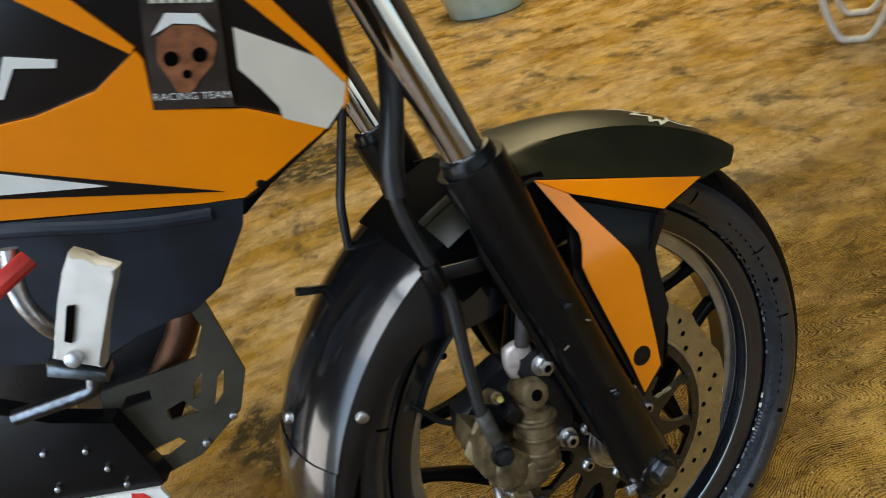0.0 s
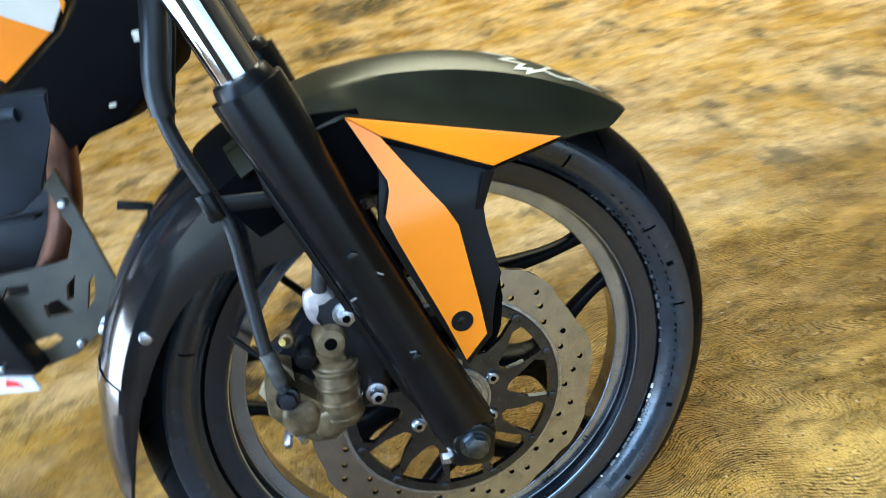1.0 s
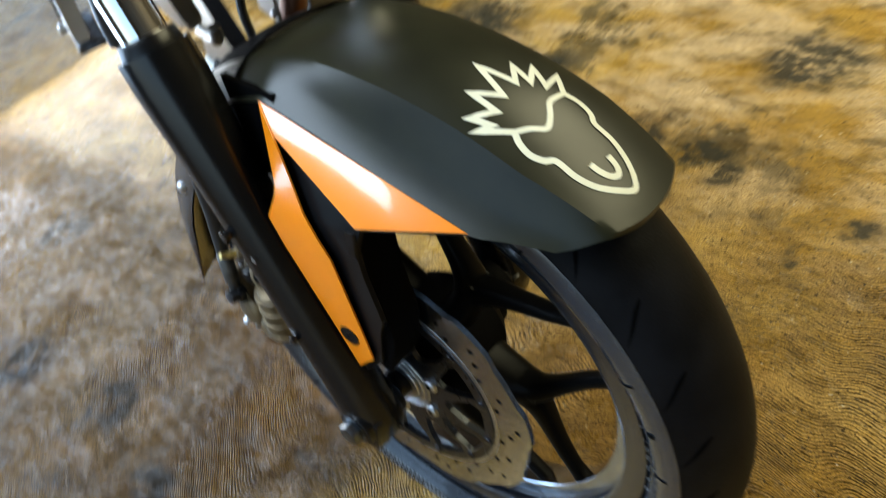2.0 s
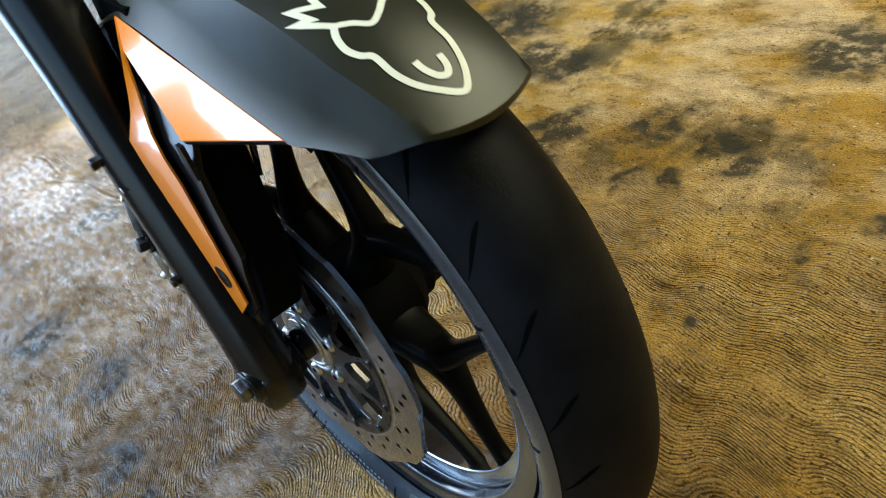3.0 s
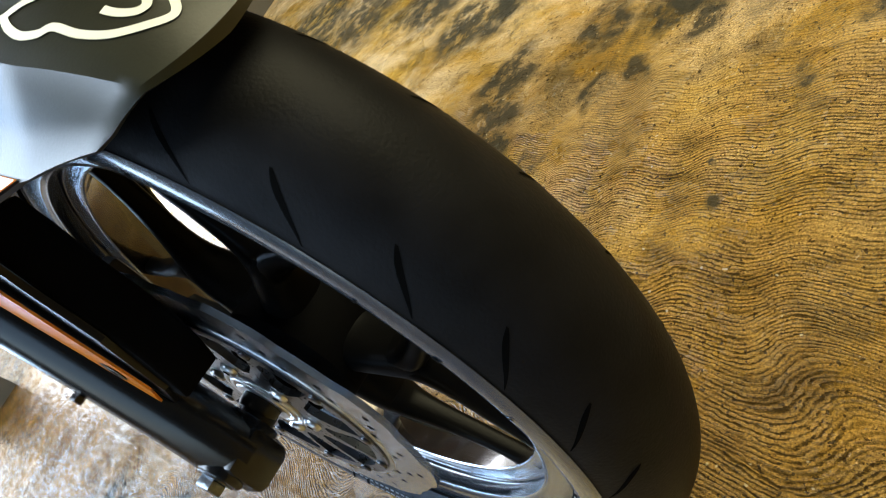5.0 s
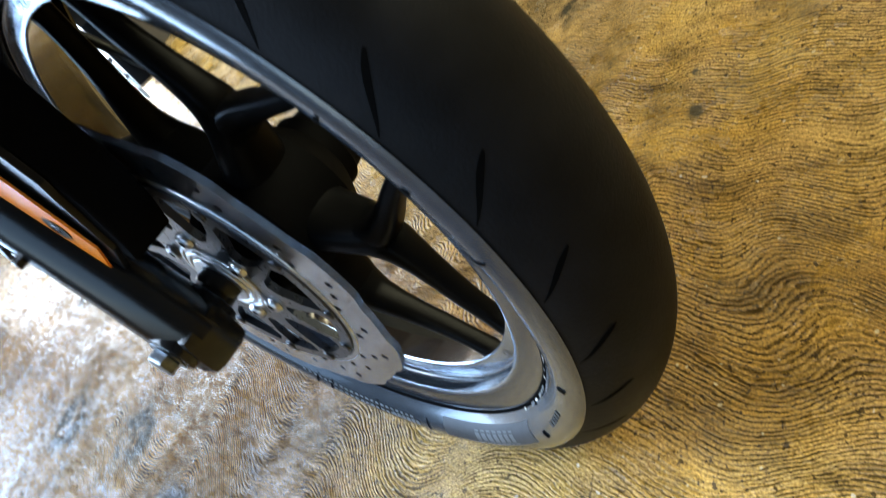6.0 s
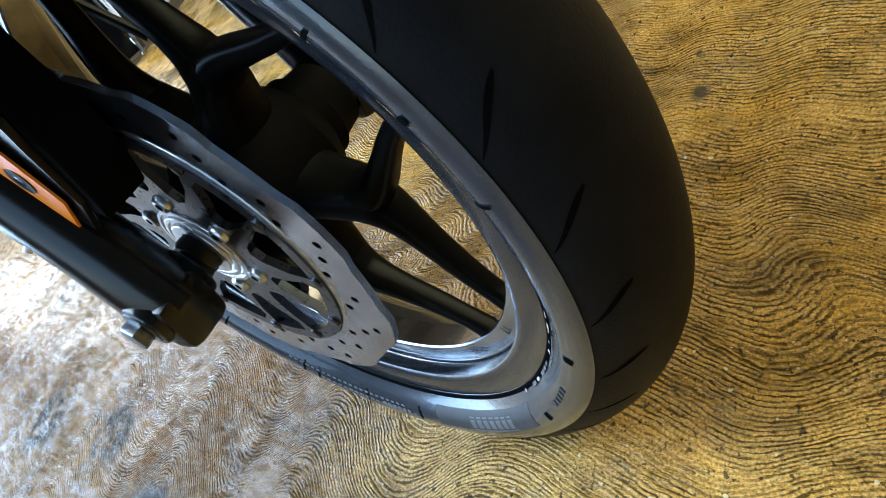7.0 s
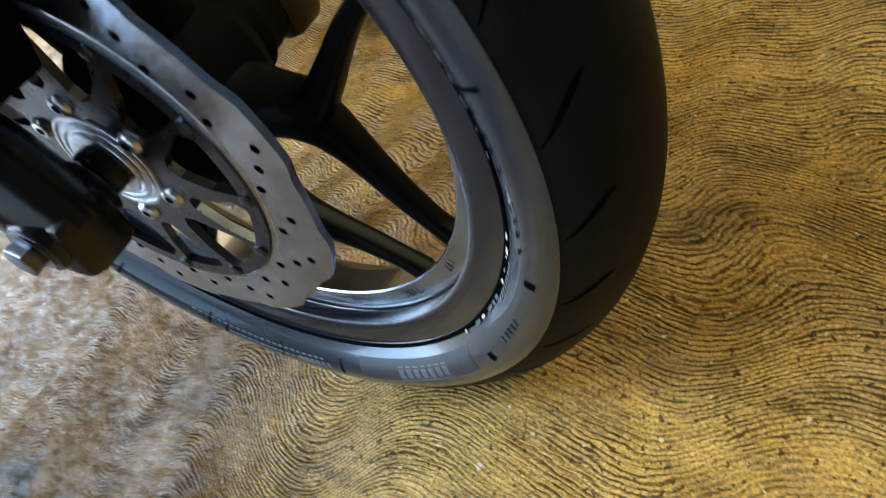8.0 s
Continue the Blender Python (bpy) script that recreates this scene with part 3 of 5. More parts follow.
    for phi in (-106.6, -91.5, -124, 3, 25, 52, 77, 118, 150, 190, 215, 240):
        bar(phi, phi + 0.5, 0.2385, 0.2515, M_SHADE_MARK, "sidewall_nick")
    for k in range(13):
        phi = 2 + 2.6 * k + random.uniform(-0.5, 0.5)
        bar(phi, phi + random.uniform(0.5, 1.3), 0.2312, 0.2324, M_SHADE_MARK, "sidewall_nick")
    for k in range(24):
        phi = -20 + 2.5 * k + random.uniform(-0.4, 0.4)
        bar(phi, phi + random.uniform(0.5, 1.3), 0.2403, 0.2416, M_SHADE_MARK, "sidewall_nick")
    for phi in (-48, -25.5, 14, 61):
        bar(phi, phi + 1.1, 0.2440, 0.2500, M_SHADE_MARK, "sidewall_nick")
    # torn flakes of rubber along the bead
    for a0, a1, count in ((-52, -18, 11), (-8, 48, 17)):
        for k in range(count):
            phi = a0 + (a1 - a0) * k / count + random.uniform(-1.3, 1.3)
            bar(phi, phi + random.uniform(0.3, 2.2), 0.2288, 0.2288 + random.uniform(0.0010, 0.0022), random.choice((M_PALEG, M_SIDELIT) if a0 < -20 else (M_SIDELIT, M_PATCH)), "bead_flake", 0.0016)
    # writing cast into the rim
    for text, at in (("TUBELESS", -79.0), ("TYRE", -60.0), ("17", -44.5), ("TUBELESS TYRE", 110.0)):
        part("rim_writing", letters(text, 0.0098, lambda u, v, at=at: polar(0.1945 + v, at - math.degrees(u / 0.2), -0.0150)), M_SHADE_MARK, wheel)
    part("rim_barrel", lathe([(-0.0116, 0.1912), (0.0116, 0.1942), (0.0110, 0.1952), (-0.0112, 0.1925)], 160), M_INNER, wheel, "glossy dark inner rim")
    part("rim_band", lathe([(-0.0145, 0.2050), (-0.0150, 0.2062), (-0.0143, 0.2056), (-0.0139, 0.2040), (-0.01375, 0.1938), (-0.0131, 0.1918), (-0.0118, 0.1910), (-0.0116, 0.1925), (-0.0120, 0.2050)], 160), M_BARREL, wheel, "bare metal band with cast writing")
    part("rim_lip", lathe([(-0.0304, 0.2074), (-0.0296, 0.2060), (-0.0286, 0.2066), (-0.0293, 0.2078)], 160), M_BARREL, wheel, "bright worn rim lip")
    # hub, spokes in five pairs
    part("hub", lathe([(-0.058, 0.012), (-0.058, 0.036), (-0.042, 0.044), (-0.030, 0.056), (0.025, 0.056), (0.037, 0.046), (0.045, 0.036), (0.045, 0.012)], 48), M_MATT, wheel)
    sect = [(math.copysign(abs(math.cos(a)) ** 0.72, math.cos(a)), math.copysign(abs(math.sin(a)) ** 0.72, math.sin(a))) for a in (2 * math.pi * (i + 0.5) / 20 for i in range(20))]
    for k in range(5):
        c = -15.5 + 72 * k
        bm = bmesh.new()
        arms = [[(0.034, 0, 0.024, 0.026), (0.058, 0, 0.016, 0.023), (0.086, 0, 0.0145, 0.019), (0.104, 0, 0.0165, 0.0150), (0.112, 0, 0.013, 0.0120)]]
        for s in (-1, 1):
            arms.append([(0.094, 2 * s, 0.0125, 0.0165), (0.106, 4.5 * s, 0.0120, 0.0145), (0.118, 9.5 * s, 0.0100, 0.0120), (0.134, 16 * s, 0.0080, 0.0100),
                         (0.155, 22 * s, 0.0066, 0.0088), (0.178, 25.8 * s, 0.0058, 0.0080), (0.1945, 27.2 * s, 0.0072, 0.0085)])
        for arm in map(flowing, arms):
            pts = [polar(r, c + d) for r, d, w, h in arm]
            rows = []
            for j, p in enumerate(pts):
                d = (pts[min(j + 1, len(pts) - 1)] - pts[max(j - 1, 0)]).normalized()
                sd = Vector((-d.z, 0, d.x))
                rows.append([p + sd * (arm[j][2] * u) + Vector((0, arm[j][3] * v, 0)) for u, v in sect])
            loft(rows, bm=bm)
        part("spoke", bm, M_SPOKE, wheel, "black forked wheel spoke")
    # brake disc, drilled, with a wavy edge
    out = []
    for k in range(180):
        a = 2 * math.pi * k / 180
        r = 0.1395 + 0.0022 * max(-1, min(1, 2.6 * math.sin(9 * a + 0.9)))
        out.append((r * math.cos(a), r * math.sin(a)))
    holes = [[(0.1040 * math.cos(2 * math.pi * k / 120), 0.1040 * math.sin(2 * math.pi * k / 120)) for k in range(120)]]
    for k in range(9):
        for r, a in ((0.1290, 1.0), (0.1205, -5.0), (0.1118, -12.5), (0.1215, 17.0), (0.1130, 10.0)):
            t = radians(a + 40 * k)
            holes.append(ring(r * math.cos(t), r * math.sin(t), 0.0029, 12))
    disc = part("brake_disc", pierced(out, holes, lambda u, v: (u, -0.0590, v), (0, -0.0045, 0)), M_STEEL, wheel, "drilled steel brake disc with a wavy edge", smooth=False)
    # walls of the drilled holes are coloured black so that the holes read dark
    disc.data.materials.append(M_SHADE_MARK)
    for f in disc.data.polygons:
        if abs(f.normal.y) < 0.5 and 0.106 < math.hypot(f.center.x, f.center.z) < 0.1345:
            f.material_index = 1
    # its dark carrier: ring, curved arms, bolts
    oute = [(0.1036 * math.cos(2 * math.pi * k / 96), 0.1036 * math.sin(2 * math.pi * k / 96)) for k in range(96)]
    wins = [[(0.030 * math.cos(2 * math.pi * k / 40), 0.030 * math.sin(2 * math.pi * k / 40)) for k in range(40)]]
    for k in range(6):
        c = radians(60 * k - 14)

        def at(r, deg):
            return (r * math.cos(c + radians(deg)), r * math.sin(c + radians(deg)))
        wins.append([at(0.0945, d) for d in range(-3, 24, 3)] + [at(0.085, 25), at(0.068, 20), at(0.055, 14), at(0.051, 7), at(0.056, 0), at(0.075, -4)])
        wins.append([at(0.0945, d) for d in range(29, 53, 3)] + [at(0.085, 52), at(0.068, 46), at(0.055, 42), at(0.052, 36), at(0.056, 30), at(0.075, 27.5)])
    part("disc_bevel", lathe([(-0.0634, 0.1035), (-0.0642, 0.1047), (-0.0640, 0.1075), (-0.0634, 0.1079)], 120), M_BOLT, wheel, "bright bevelled edge of the disc")
    part("disc_carrier", pierced(oute, wins, lambda u, v: (u, -0.0600, v), (0, -0.0055, 0)), M_DISC, wheel, "dark metal disc carrier with curved arms", smooth=False)
    for k in range(6):
        for d in (26, 56):
            p = polar(0.0985, 60 * k - 14 + d)
            part("disc_rivet", cyl(0.0046, 0.0022, pose(p.x, -0.0660, p.z, 90), 14, bevel=0.0006), M_DISC, wheel)
        p = polar(0.0415, 60 * k + 18)
        bolt = part("disc_bolt", rod_mesh((p.x, -0.0650, p.z), (p.x, -0.0692, p.z), 0.0078, 0.0056, 20, 0.0012), M_BOLT, wheel, "bright steel button bolt")
        # flat black cap drawn as the shade inside the socket
        part("bolt_socket_shade", rod_mesh((p.x, -0.0690, p.z), (p.x, -0.0694, p.z), 0.0030, seg=6), M_SHADE_MARK, bolt)
    part("hub_flange", lathe([(y - 0.006, r) for y, r in ((-0.058, 0.0350), (-0.0606, 0.0350), (-0.0610, 0.0344), (-0.0610, 0.0325), (-0.0596, 0.0320), (-0.0596, 0.0298), (-0.0614, 0.0292), (-0.0618, 0.0286), (-0.0618, 0.0262),
                              (-0.0604, 0.0256), (-0.0604, 0.0236), (-0.0624, 0.0230), (-0.0630, 0.0222), (-0.0630, 0.0160), (-0.058, 0.0160))], 48), M_BOLT, wheel, "machined steel hub flange with turned rings")
    part("hub_seal", lathe([(-0.068, 0.010), (-0.078, 0.010), (-0.079, 0.0135), (-0.0755, 0.0155), (-0.068, 0.0155)], 32), M_BLACK, wheel)
    part("hub_cover", lathe([(0.044, 0.010), (0.044, 0.036), (0.056, 0.0355), (0.062, 0.031), (0.080, 0.029), (0.083, 0.026), (0.083, 0.010)], 40), M_MATT, wheel, "black cover of the speed sensor")
    part("valve_stem", rod_mesh(polar(0.198, -130, 0.004), polar(0.172, -130, 0.004), 0.0042, 0.0036, 12, 0.0005), M_RUBBER, wheel)
    part("valve_cap", rod_mesh(polar(0.174, -130, 0.004), polar(0.163, -130, 0.004), 0.0042, 0.0040, 12, 0.0006), M_BRASS, wheel, "small brass valve cap")
    return wheel


def build_fork():
    for s in (-1, 1):
        y = s * 0.1055
        top, low = Vector((-0.0920, y, 0.332)), Vector((0.001, y, -0.010))
        d = (top - low).normalized()
        # the cast lower leg, a little fuller at both ends
        rows = []
        side = Vector((d.z, 0, -d.x))
        for f, rx, ry in ((0.0, 0.0255, 0.0225), (0.05, 0.0275, 0.0245), (0.16, 0.0262, 0.0235), (0.3, 0.0245, 0.0235), (0.55, 0.0245, 0.024), (0.8, 0.0255, 0.025), (0.93, 0.0275, 0.0268), (1.0, 0.0272, 0.0265)):
            c = low.lerp(top, f)
            rows.append([c + side * (rx * math.cos(a)) + Vector((0, ry * math.sin(a), 0)) for a in (2 * math.pi * k / 28 for k in range(28))])
        leg = part("fork_leg", loft(rows), M_SATIN, bike, "satin black fork lower leg")
        part("dust_seal", rod_mesh(top - d * 0.004, top + d * 0.010, 0.0235, 0.0205, 28, 0.002), M_BLACK, leg)
        part("stanchion", rod_mesh(top - d * 0.03, top + d * 0.60, 0.0167, seg=40), M_CHROME, leg, "polished chrome fork tube")
        part("casting_rib", slab([low.lerp(top, 0.12) - side * 0.024, low.lerp(top, 0.88) - side * 0.0255, low.lerp(top, 0.80) - side * 0.031, low.lerp(top, 0.2) - side * 0.030], (0, 0.006, 0), bevel=0.0015), M_SATIN, leg)
        # axle clamp
        foot = box(0.043, 0.040, 0.046, pose(0.000, y, -0.010, 0, 15, 0), 0.010)
        part("axle_clamp", foot, M_SATIN, leg)
        for dz in (-0.024,):
            part("pinch_bolt", hexbolt((-0.018, y + s * 0.006, dz), (-0.030, y + s * 0.006, dz + 0.003), 0.0052), M_BOLT, leg, "small bright bolt")
        part("clamp_boss", rod_mesh((0.0, s * 0.082, -0.002), (0.0, s * 0.1295, -0.002), 0.021, 0.019, 24, 0.003), M_SATIN, leg)
        part("mount_bolt", hexbolt((-0.056, s * 0.1275, 0.20), (-0.056, s * 0.1365, 0.20), 0.0048), M_SATIN, leg)
        part("mount_bolt", hexbolt((-0.029, s * 0.1275, 0.10), (-0.029, s * 0.1345, 0.10), 0.0044), M_SATIN, leg)
    for x, z, a in ((-0.0395, 0.1790, 35), (-0.0640, 0.1650, -20), (-0.0310, 0.1050, 10)):
        part("paint_chip", box(0.0052, 0.0006, 0.0016, pose(x, -0.1298, z, 0, a, 0), 0.0002), M_BOLT, leg)
    axle = part("axle", rod_mesh((0, -0.1290, -0.002), (0, 0.1355, -0.002), 0.0090), M_DUST, bike, "dusty steel wheel axle")
    part("axle_nut", hexbolt((0, -0.1300, -0.002), (0, -0.1390, -0.002), 0.0108), M_NUT, axle)
    part("washer", rod_mesh((0, -0.1277, -0.002), (0, -0.1305, -0.002), 0.0140, seg=24), M_NUT, axle)
    part("axle_nut", hexbolt((0, 0.1315, -0.002), (0, 0.1455, -0.002), 0.0122), M_NUT, axle)
    part("spacer", rod_mesh((0, -0.072, -0.003), (0, -0.088, -0.003), 0.0135, seg=24, bevel=0.001), M_BLACK, axle)


def build_fender():
    grid = []
    for k in range(-1, 57):
        u = max(0, k) / 56
        row = []
        for j in range(29):
            v = -1 + 2 * j / 28
            front = 44.8 + 4.4 * abs(v) ** 2.1
            phi = front + (114 - front) * u
            yc, rc = fender_edge(phi)
            if j in (0, 28):
                row.append(polar(rc, phi, math.copysign(yc, v)))
                continue
            lip = flare(phi)
            q = CROWN[j - 1]
            tuck = 0.006 * (1 - abs(q)) if k < 0 else 0.0
            row.append(polar(CROWN_R - (CROWN_R - rc - lip[1]) * crown_drop(q) - tuck, phi - (0.5 if k < 0 else 0), (yc - lip[0]) * q))
        grid.append(row)
    fender = part("front_fender", shell(grid, 0.0025), M_FENDER, bike, "matt black plastic front fender with orange side panels")
    for s in (-1, 1):
        f = lambda x, y, z: Vector((x, s * y, z))
        T, R, B, V = f(-0.0313, 0.079, 0.2883), f(0.137, 0.0778, 0.2263), f(0.0679, 0.1074, 0.2284), f(-0.0112, 0.0888, 0.2681)
        face = (R - T).cross(B - T).normalized()
        V = V - face * face.dot(V - T)
        out = face if face.z > 0 else -face
        # black wing under the paint: flared facet, then the arm down the fork
        wing = bmesh.new()
        up = [T, R, B, V]
        slab([p - out * 0.004 + Vector((0, 0, -0.0006)) for p in up], out * 0.0036, wing)
        part("fender_wing", wing, M_BLACK, fender)
        arm = [(-0.013, 0.266), (0.0685, 0.2270), (0.0540, 0.2017), (0.0540, 0.1805), (0.0561, 0.1556), (0.0586, 0.135), (0.0500, 0.1219), (0.0400, 0.0811), (0.014, 0.060), (-0.002, 0.1116), (-0.030, 0.2064), (-0.019, 0.2405)]
        part("fender_arm", slab([f(x, 0.1000 - 0.43 * max(0, z - 0.2215), z) for x, z in arm], (0, s * 0.0045, 0), bevel=0.001), M_BLACK, fender)
        wall_in = [(0.0560, 0.2180), (0.0530, 0.196), (0.0545, 0.166), (0.0590, 0.135), (0.0570, 0.112), (0.0510, 0.084), (0.0400, 0.066), (0.0080, 0.080), (-0.0200, 0.180), (-0.0140, 0.2180)]
        part("arm_back", slab([f(x, 0.0672 + 0.05 * max(0.0, 0.11 - z), z) for x, z in wall_in], (0, s * 0.0320, 0), bevel=0.003), M_MATT, fender)
        part("arm_lip", slab([f(0.0676, 0.1078, 0.2262), f(0.0540, 0.1025, 0.196), f(0.0480, 0.1025, 0.198), f(0.0600, 0.1075, 0.2264)], (0, s * 0.003, 0)), M_BLACK, fender)
        part("side_panel", slab(up, out * 0.0012, bevel=0.0005), M_ORANGE, fender, "glossy orange fender panel")
        strip = [((T.x, T.z, abs(T.y)), (V.x, V.z, abs(V.y))), ((-0.0140, 0.2390, 0.1010), (0.0030, 0.2460, 0.0985)), ((-0.0150, 0.2310, 0.1040), (0.0150, 0.2240, 0.1060)),
                 ((-0.0232, 0.2141, 0.1105), (0.0239, 0.2085, 0.1085)), ((-0.0184, 0.1910, 0.1105), (0.0310, 0.1905, 0.1085)), ((0.0025, 0.1130, 0.1085), (0.0345, 0.1170, 0.1075)), ((0.0128, 0.0680, 0.1070), (0.0350, 0.0870, 0.1070))]
        bm = bmesh.new()
        rows = [[bm.verts.new(f(x, y + h, z)) for x, z, y in (a, b, b, a) for h in ((0.0,))] for a, b in strip]
        for row in rows:
            row[0].co.y += s * 0.0016
            row[1].co.y += s * 0.0016
        for a, b in zip(rows, rows[1:]):
            for i in range(4):
                bm.faces.new((a[i], a[(i + 1) % 4], b[(i + 1) % 4], b[i]))
        bm.faces.new(rows[0]), bm.faces.new(rows[-1])
        part("side_strip", bm, M_ORANGE, fender, "glossy orange strip along the fork")
        part("bolt_recess", lathe_at(0.0165, 0.1065, s * 0.1085, 0.0095, s), M_BLACK, fender)
        part("panel_bolt", hexbolt((0.0165, s * 0.1075, 0.1065), (0.0165, s * 0.1101, 0.1065), 0.0042), M_SATIN, fender)
        part("fender_stay", slab([f(-0.075, 0.070, 0.300), f(-0.020, 0.070, 0.292), f(-0.012, 0.078, 0.230), f(-0.060, 0.078, 0.225)], (0, s * 0.006, 0), bevel=0.001), M_MATT, fender)
    # drawn line emblem on the crown
    spine = [(47.4, -0.004), (48.6, -0.0135), (50.6, -0.0225), (53.0, -0.0268), (55.6, -0.0272), (56.6, -0.0318), (58.2, -0.0345), (60.0, -0.0325), (61.2, -0.0285), (64.6, -0.0420),
             (63.6, -0.0330), (66.3, -0.0375), (64.4, -0.0240), (68.2, -0.0225), (65.2, -0.0115), (70.2, -0.0010), (65.4, 0.0035), (67.4, 0.0160), (64.2, 0.0110),
             (65.7, 0.0260), (62.6, 0.0160), (62.9, 0.0330), (60.6, 0.0200), (58.6, 0.0220), (56.6, 0.0195), (55.6, 0.0145), (53.0, 0.0135), (50.6, 0.0095), (48.6, 0.0035)]
    part("line_emblem", ribbon(eased(spine[22:] + spine[:9]) + spine[9:22], 0.0020, True), M_CREAM, fender, "cream painted line emblem")
    part("line_emblem", ribbon(eased([(61.2, -0.0285), (60.2, -0.0205), (58.9, -0.0130), (59.7, -0.0035), (60.9, 0.0060), (60.6, 0.0190)]), 0.0019, False), M_CREAM, fender)
    part("line_emblem", ribbon(eased([(52.7, -0.0135), (51.6, -0.0130), (50.6, -0.0110), (50.0, -0.0085), (49.8, -0.0050), (50.2, -0.0020), (51.0, -0.0002), (52.0, 0.0006)]), 0.0021, False), M_CREAM, fender)
    return fender


def lathe_at(x, z, y, r, s):
    bm = rod_mesh((x, y, z), (x, y + s * 0.0014, z), r, seg=28)
    return bm


def eased(points):
    """The same line drawn in smooth bends."""
    out = []
    for k in range(len(points) - 1):
        p0, p1, p2, p3 = (Vector(points[i]) for i in (max(k - 1, 0), k, k + 1, min(k + 2, len(points) - 1)))
        for i in range(5):
            t = i / 5
            q = 0.5 * ((2 * p1) + (p2 - p0) * t + (2 * p0 - 5 * p1 + 4 * p2 - p3) * t * t + (3 * p1 - p0 - 3 * p2 + p3) * t ** 3)
            out.append((q.x, q.y))
    return out + [points[-1]]


def ribbon(points, half, closed):
    """A painted line on the fender's crown, through (degrees round the wheel, metres across)."""
    flat = [Vector((radians(p + 0.5) * CROWN_R, y - 0.0030)) for p, y in points]
    if closed:
        flat = flat + [flat[0]]
    fine = []
    for a, b in zip(flat, flat[1:]):
        n = max(1, int((b - a).length / 0.004))
        fine += [a.lerp(b, k / n) for k in range(n)]
    fine.append(flat[-1])
    bm = bmesh.new()
    rows = []
    for k, p in enumerate(fine):
        if closed:
            a, b = fine[(k - 1) % (len(fine) - 1)], fine[(k + 1) % (len(fine) - 1)]
        else:
            a, b = fine[max(k - 1, 0)], fine[min(k + 1, len(fine) - 1)]
        d1, d2 = (p - a), (b - p)
        d1 = d1.normalized() if d1.length > 1e-9 else d2.normalized()
        d2 = d2.normalized() if d2.length > 1e-9 else d1
        t = d1 + d2
        t = t.normalized() if t.length > 0.05 else Vector((-d1.y, d1.x))
        nrm = Vector((-t.y, t.x))
        grow = min(2.2, 1 / max(0.3, abs(nrm.dot(Vector((-d1.y, d1.x))))))
        row = []
        for w in (-1, 0, 1):
            q = p + nrm * (w * half * grow)
            phi = math.degrees(q.x / CROWN_R)
            row.append(bm.verts.new(polar(fender_radius(phi, q.y) + 0.0006, phi, q.y)))
        rows.append(row)
    for a, b in zip(rows, rows[1:]):
        for i in range(2):
            bm.faces.new((a[i], a[i + 1], b[i + 1], b[i]))
    return bm


def build_hugger():
    """The rear half of the fender, behind the fork, and its flap."""
    knots = ((104, 0.215), (112, 0.211), (117, 0.213), (124, 0.228), (129, 0.252), (138, 0.262), (150, 0.268), (164, 0.276), (172, 0.284), (177, 0.292))

    def edge(phi):
        for (a, r0), (b, r1) in zip(knots, knots[1:]):
            if a <= phi <= b:
                return r0 + (r1 - r0) * (phi - a) / (b - a)
        return knots[-1][1]

    def piece(a, b, lift):
        grid = []
        for k in range(31):
            phi = a + (b - a) * k / 30
            rc = edge(phi)
            g = max(0.2905, rc + 0.004)
            half = [(1.25 * y, r) for y, r in [(0.0605, rc), (0.0615, rc + (g - rc) * 0.35), (0.0613, rc + (g - rc) * 0.7), (0.0600, g)] + [(y, g + (0.3165 - g) * f) for y, f in ((0.0540, 0.25), (0.0460, 0.53), (0.0350, 0.77), (0.0200, 0.942), (0.0, 1.0))]]
            row = [(-y, r) for y, r in half] + [(y, r) for y, r in half[-2::-1]]
            grid.append([polar(r + lift, phi, y) for y, r in row])
        return shell(grid, 0.0025)
    hug = part("rear_fender_section", piece(104, 156, 0), M_HUG, bike, "glossy black inner fender behind the front wheel")
    part("mud_flap", piece(155.4, 177, 0.0012), M_HUG, hug, "scuffed black mud flap")
    part("fork_brace", piece(103, 119, 0.0030), M_MATT, hug, "matt black fork brace")
    for p, y, r in ((145, -0.0762, 0.279), (152, -0.004, 0.3166), (145, 0.0762, 0.279)):
        c = polar(r, p, y)
        d = Vector((0, -1 if y < -0.01 else 1, 0)) if abs(y) > 0.01 else polar(1, p)
        bm = rod_mesh(c - d * 0.001, c + d * 0.0035, 0.0062, 0.0048, 16, 0.001)
        part("screw", bm, M_BOLT, hug, "bright dome screw")


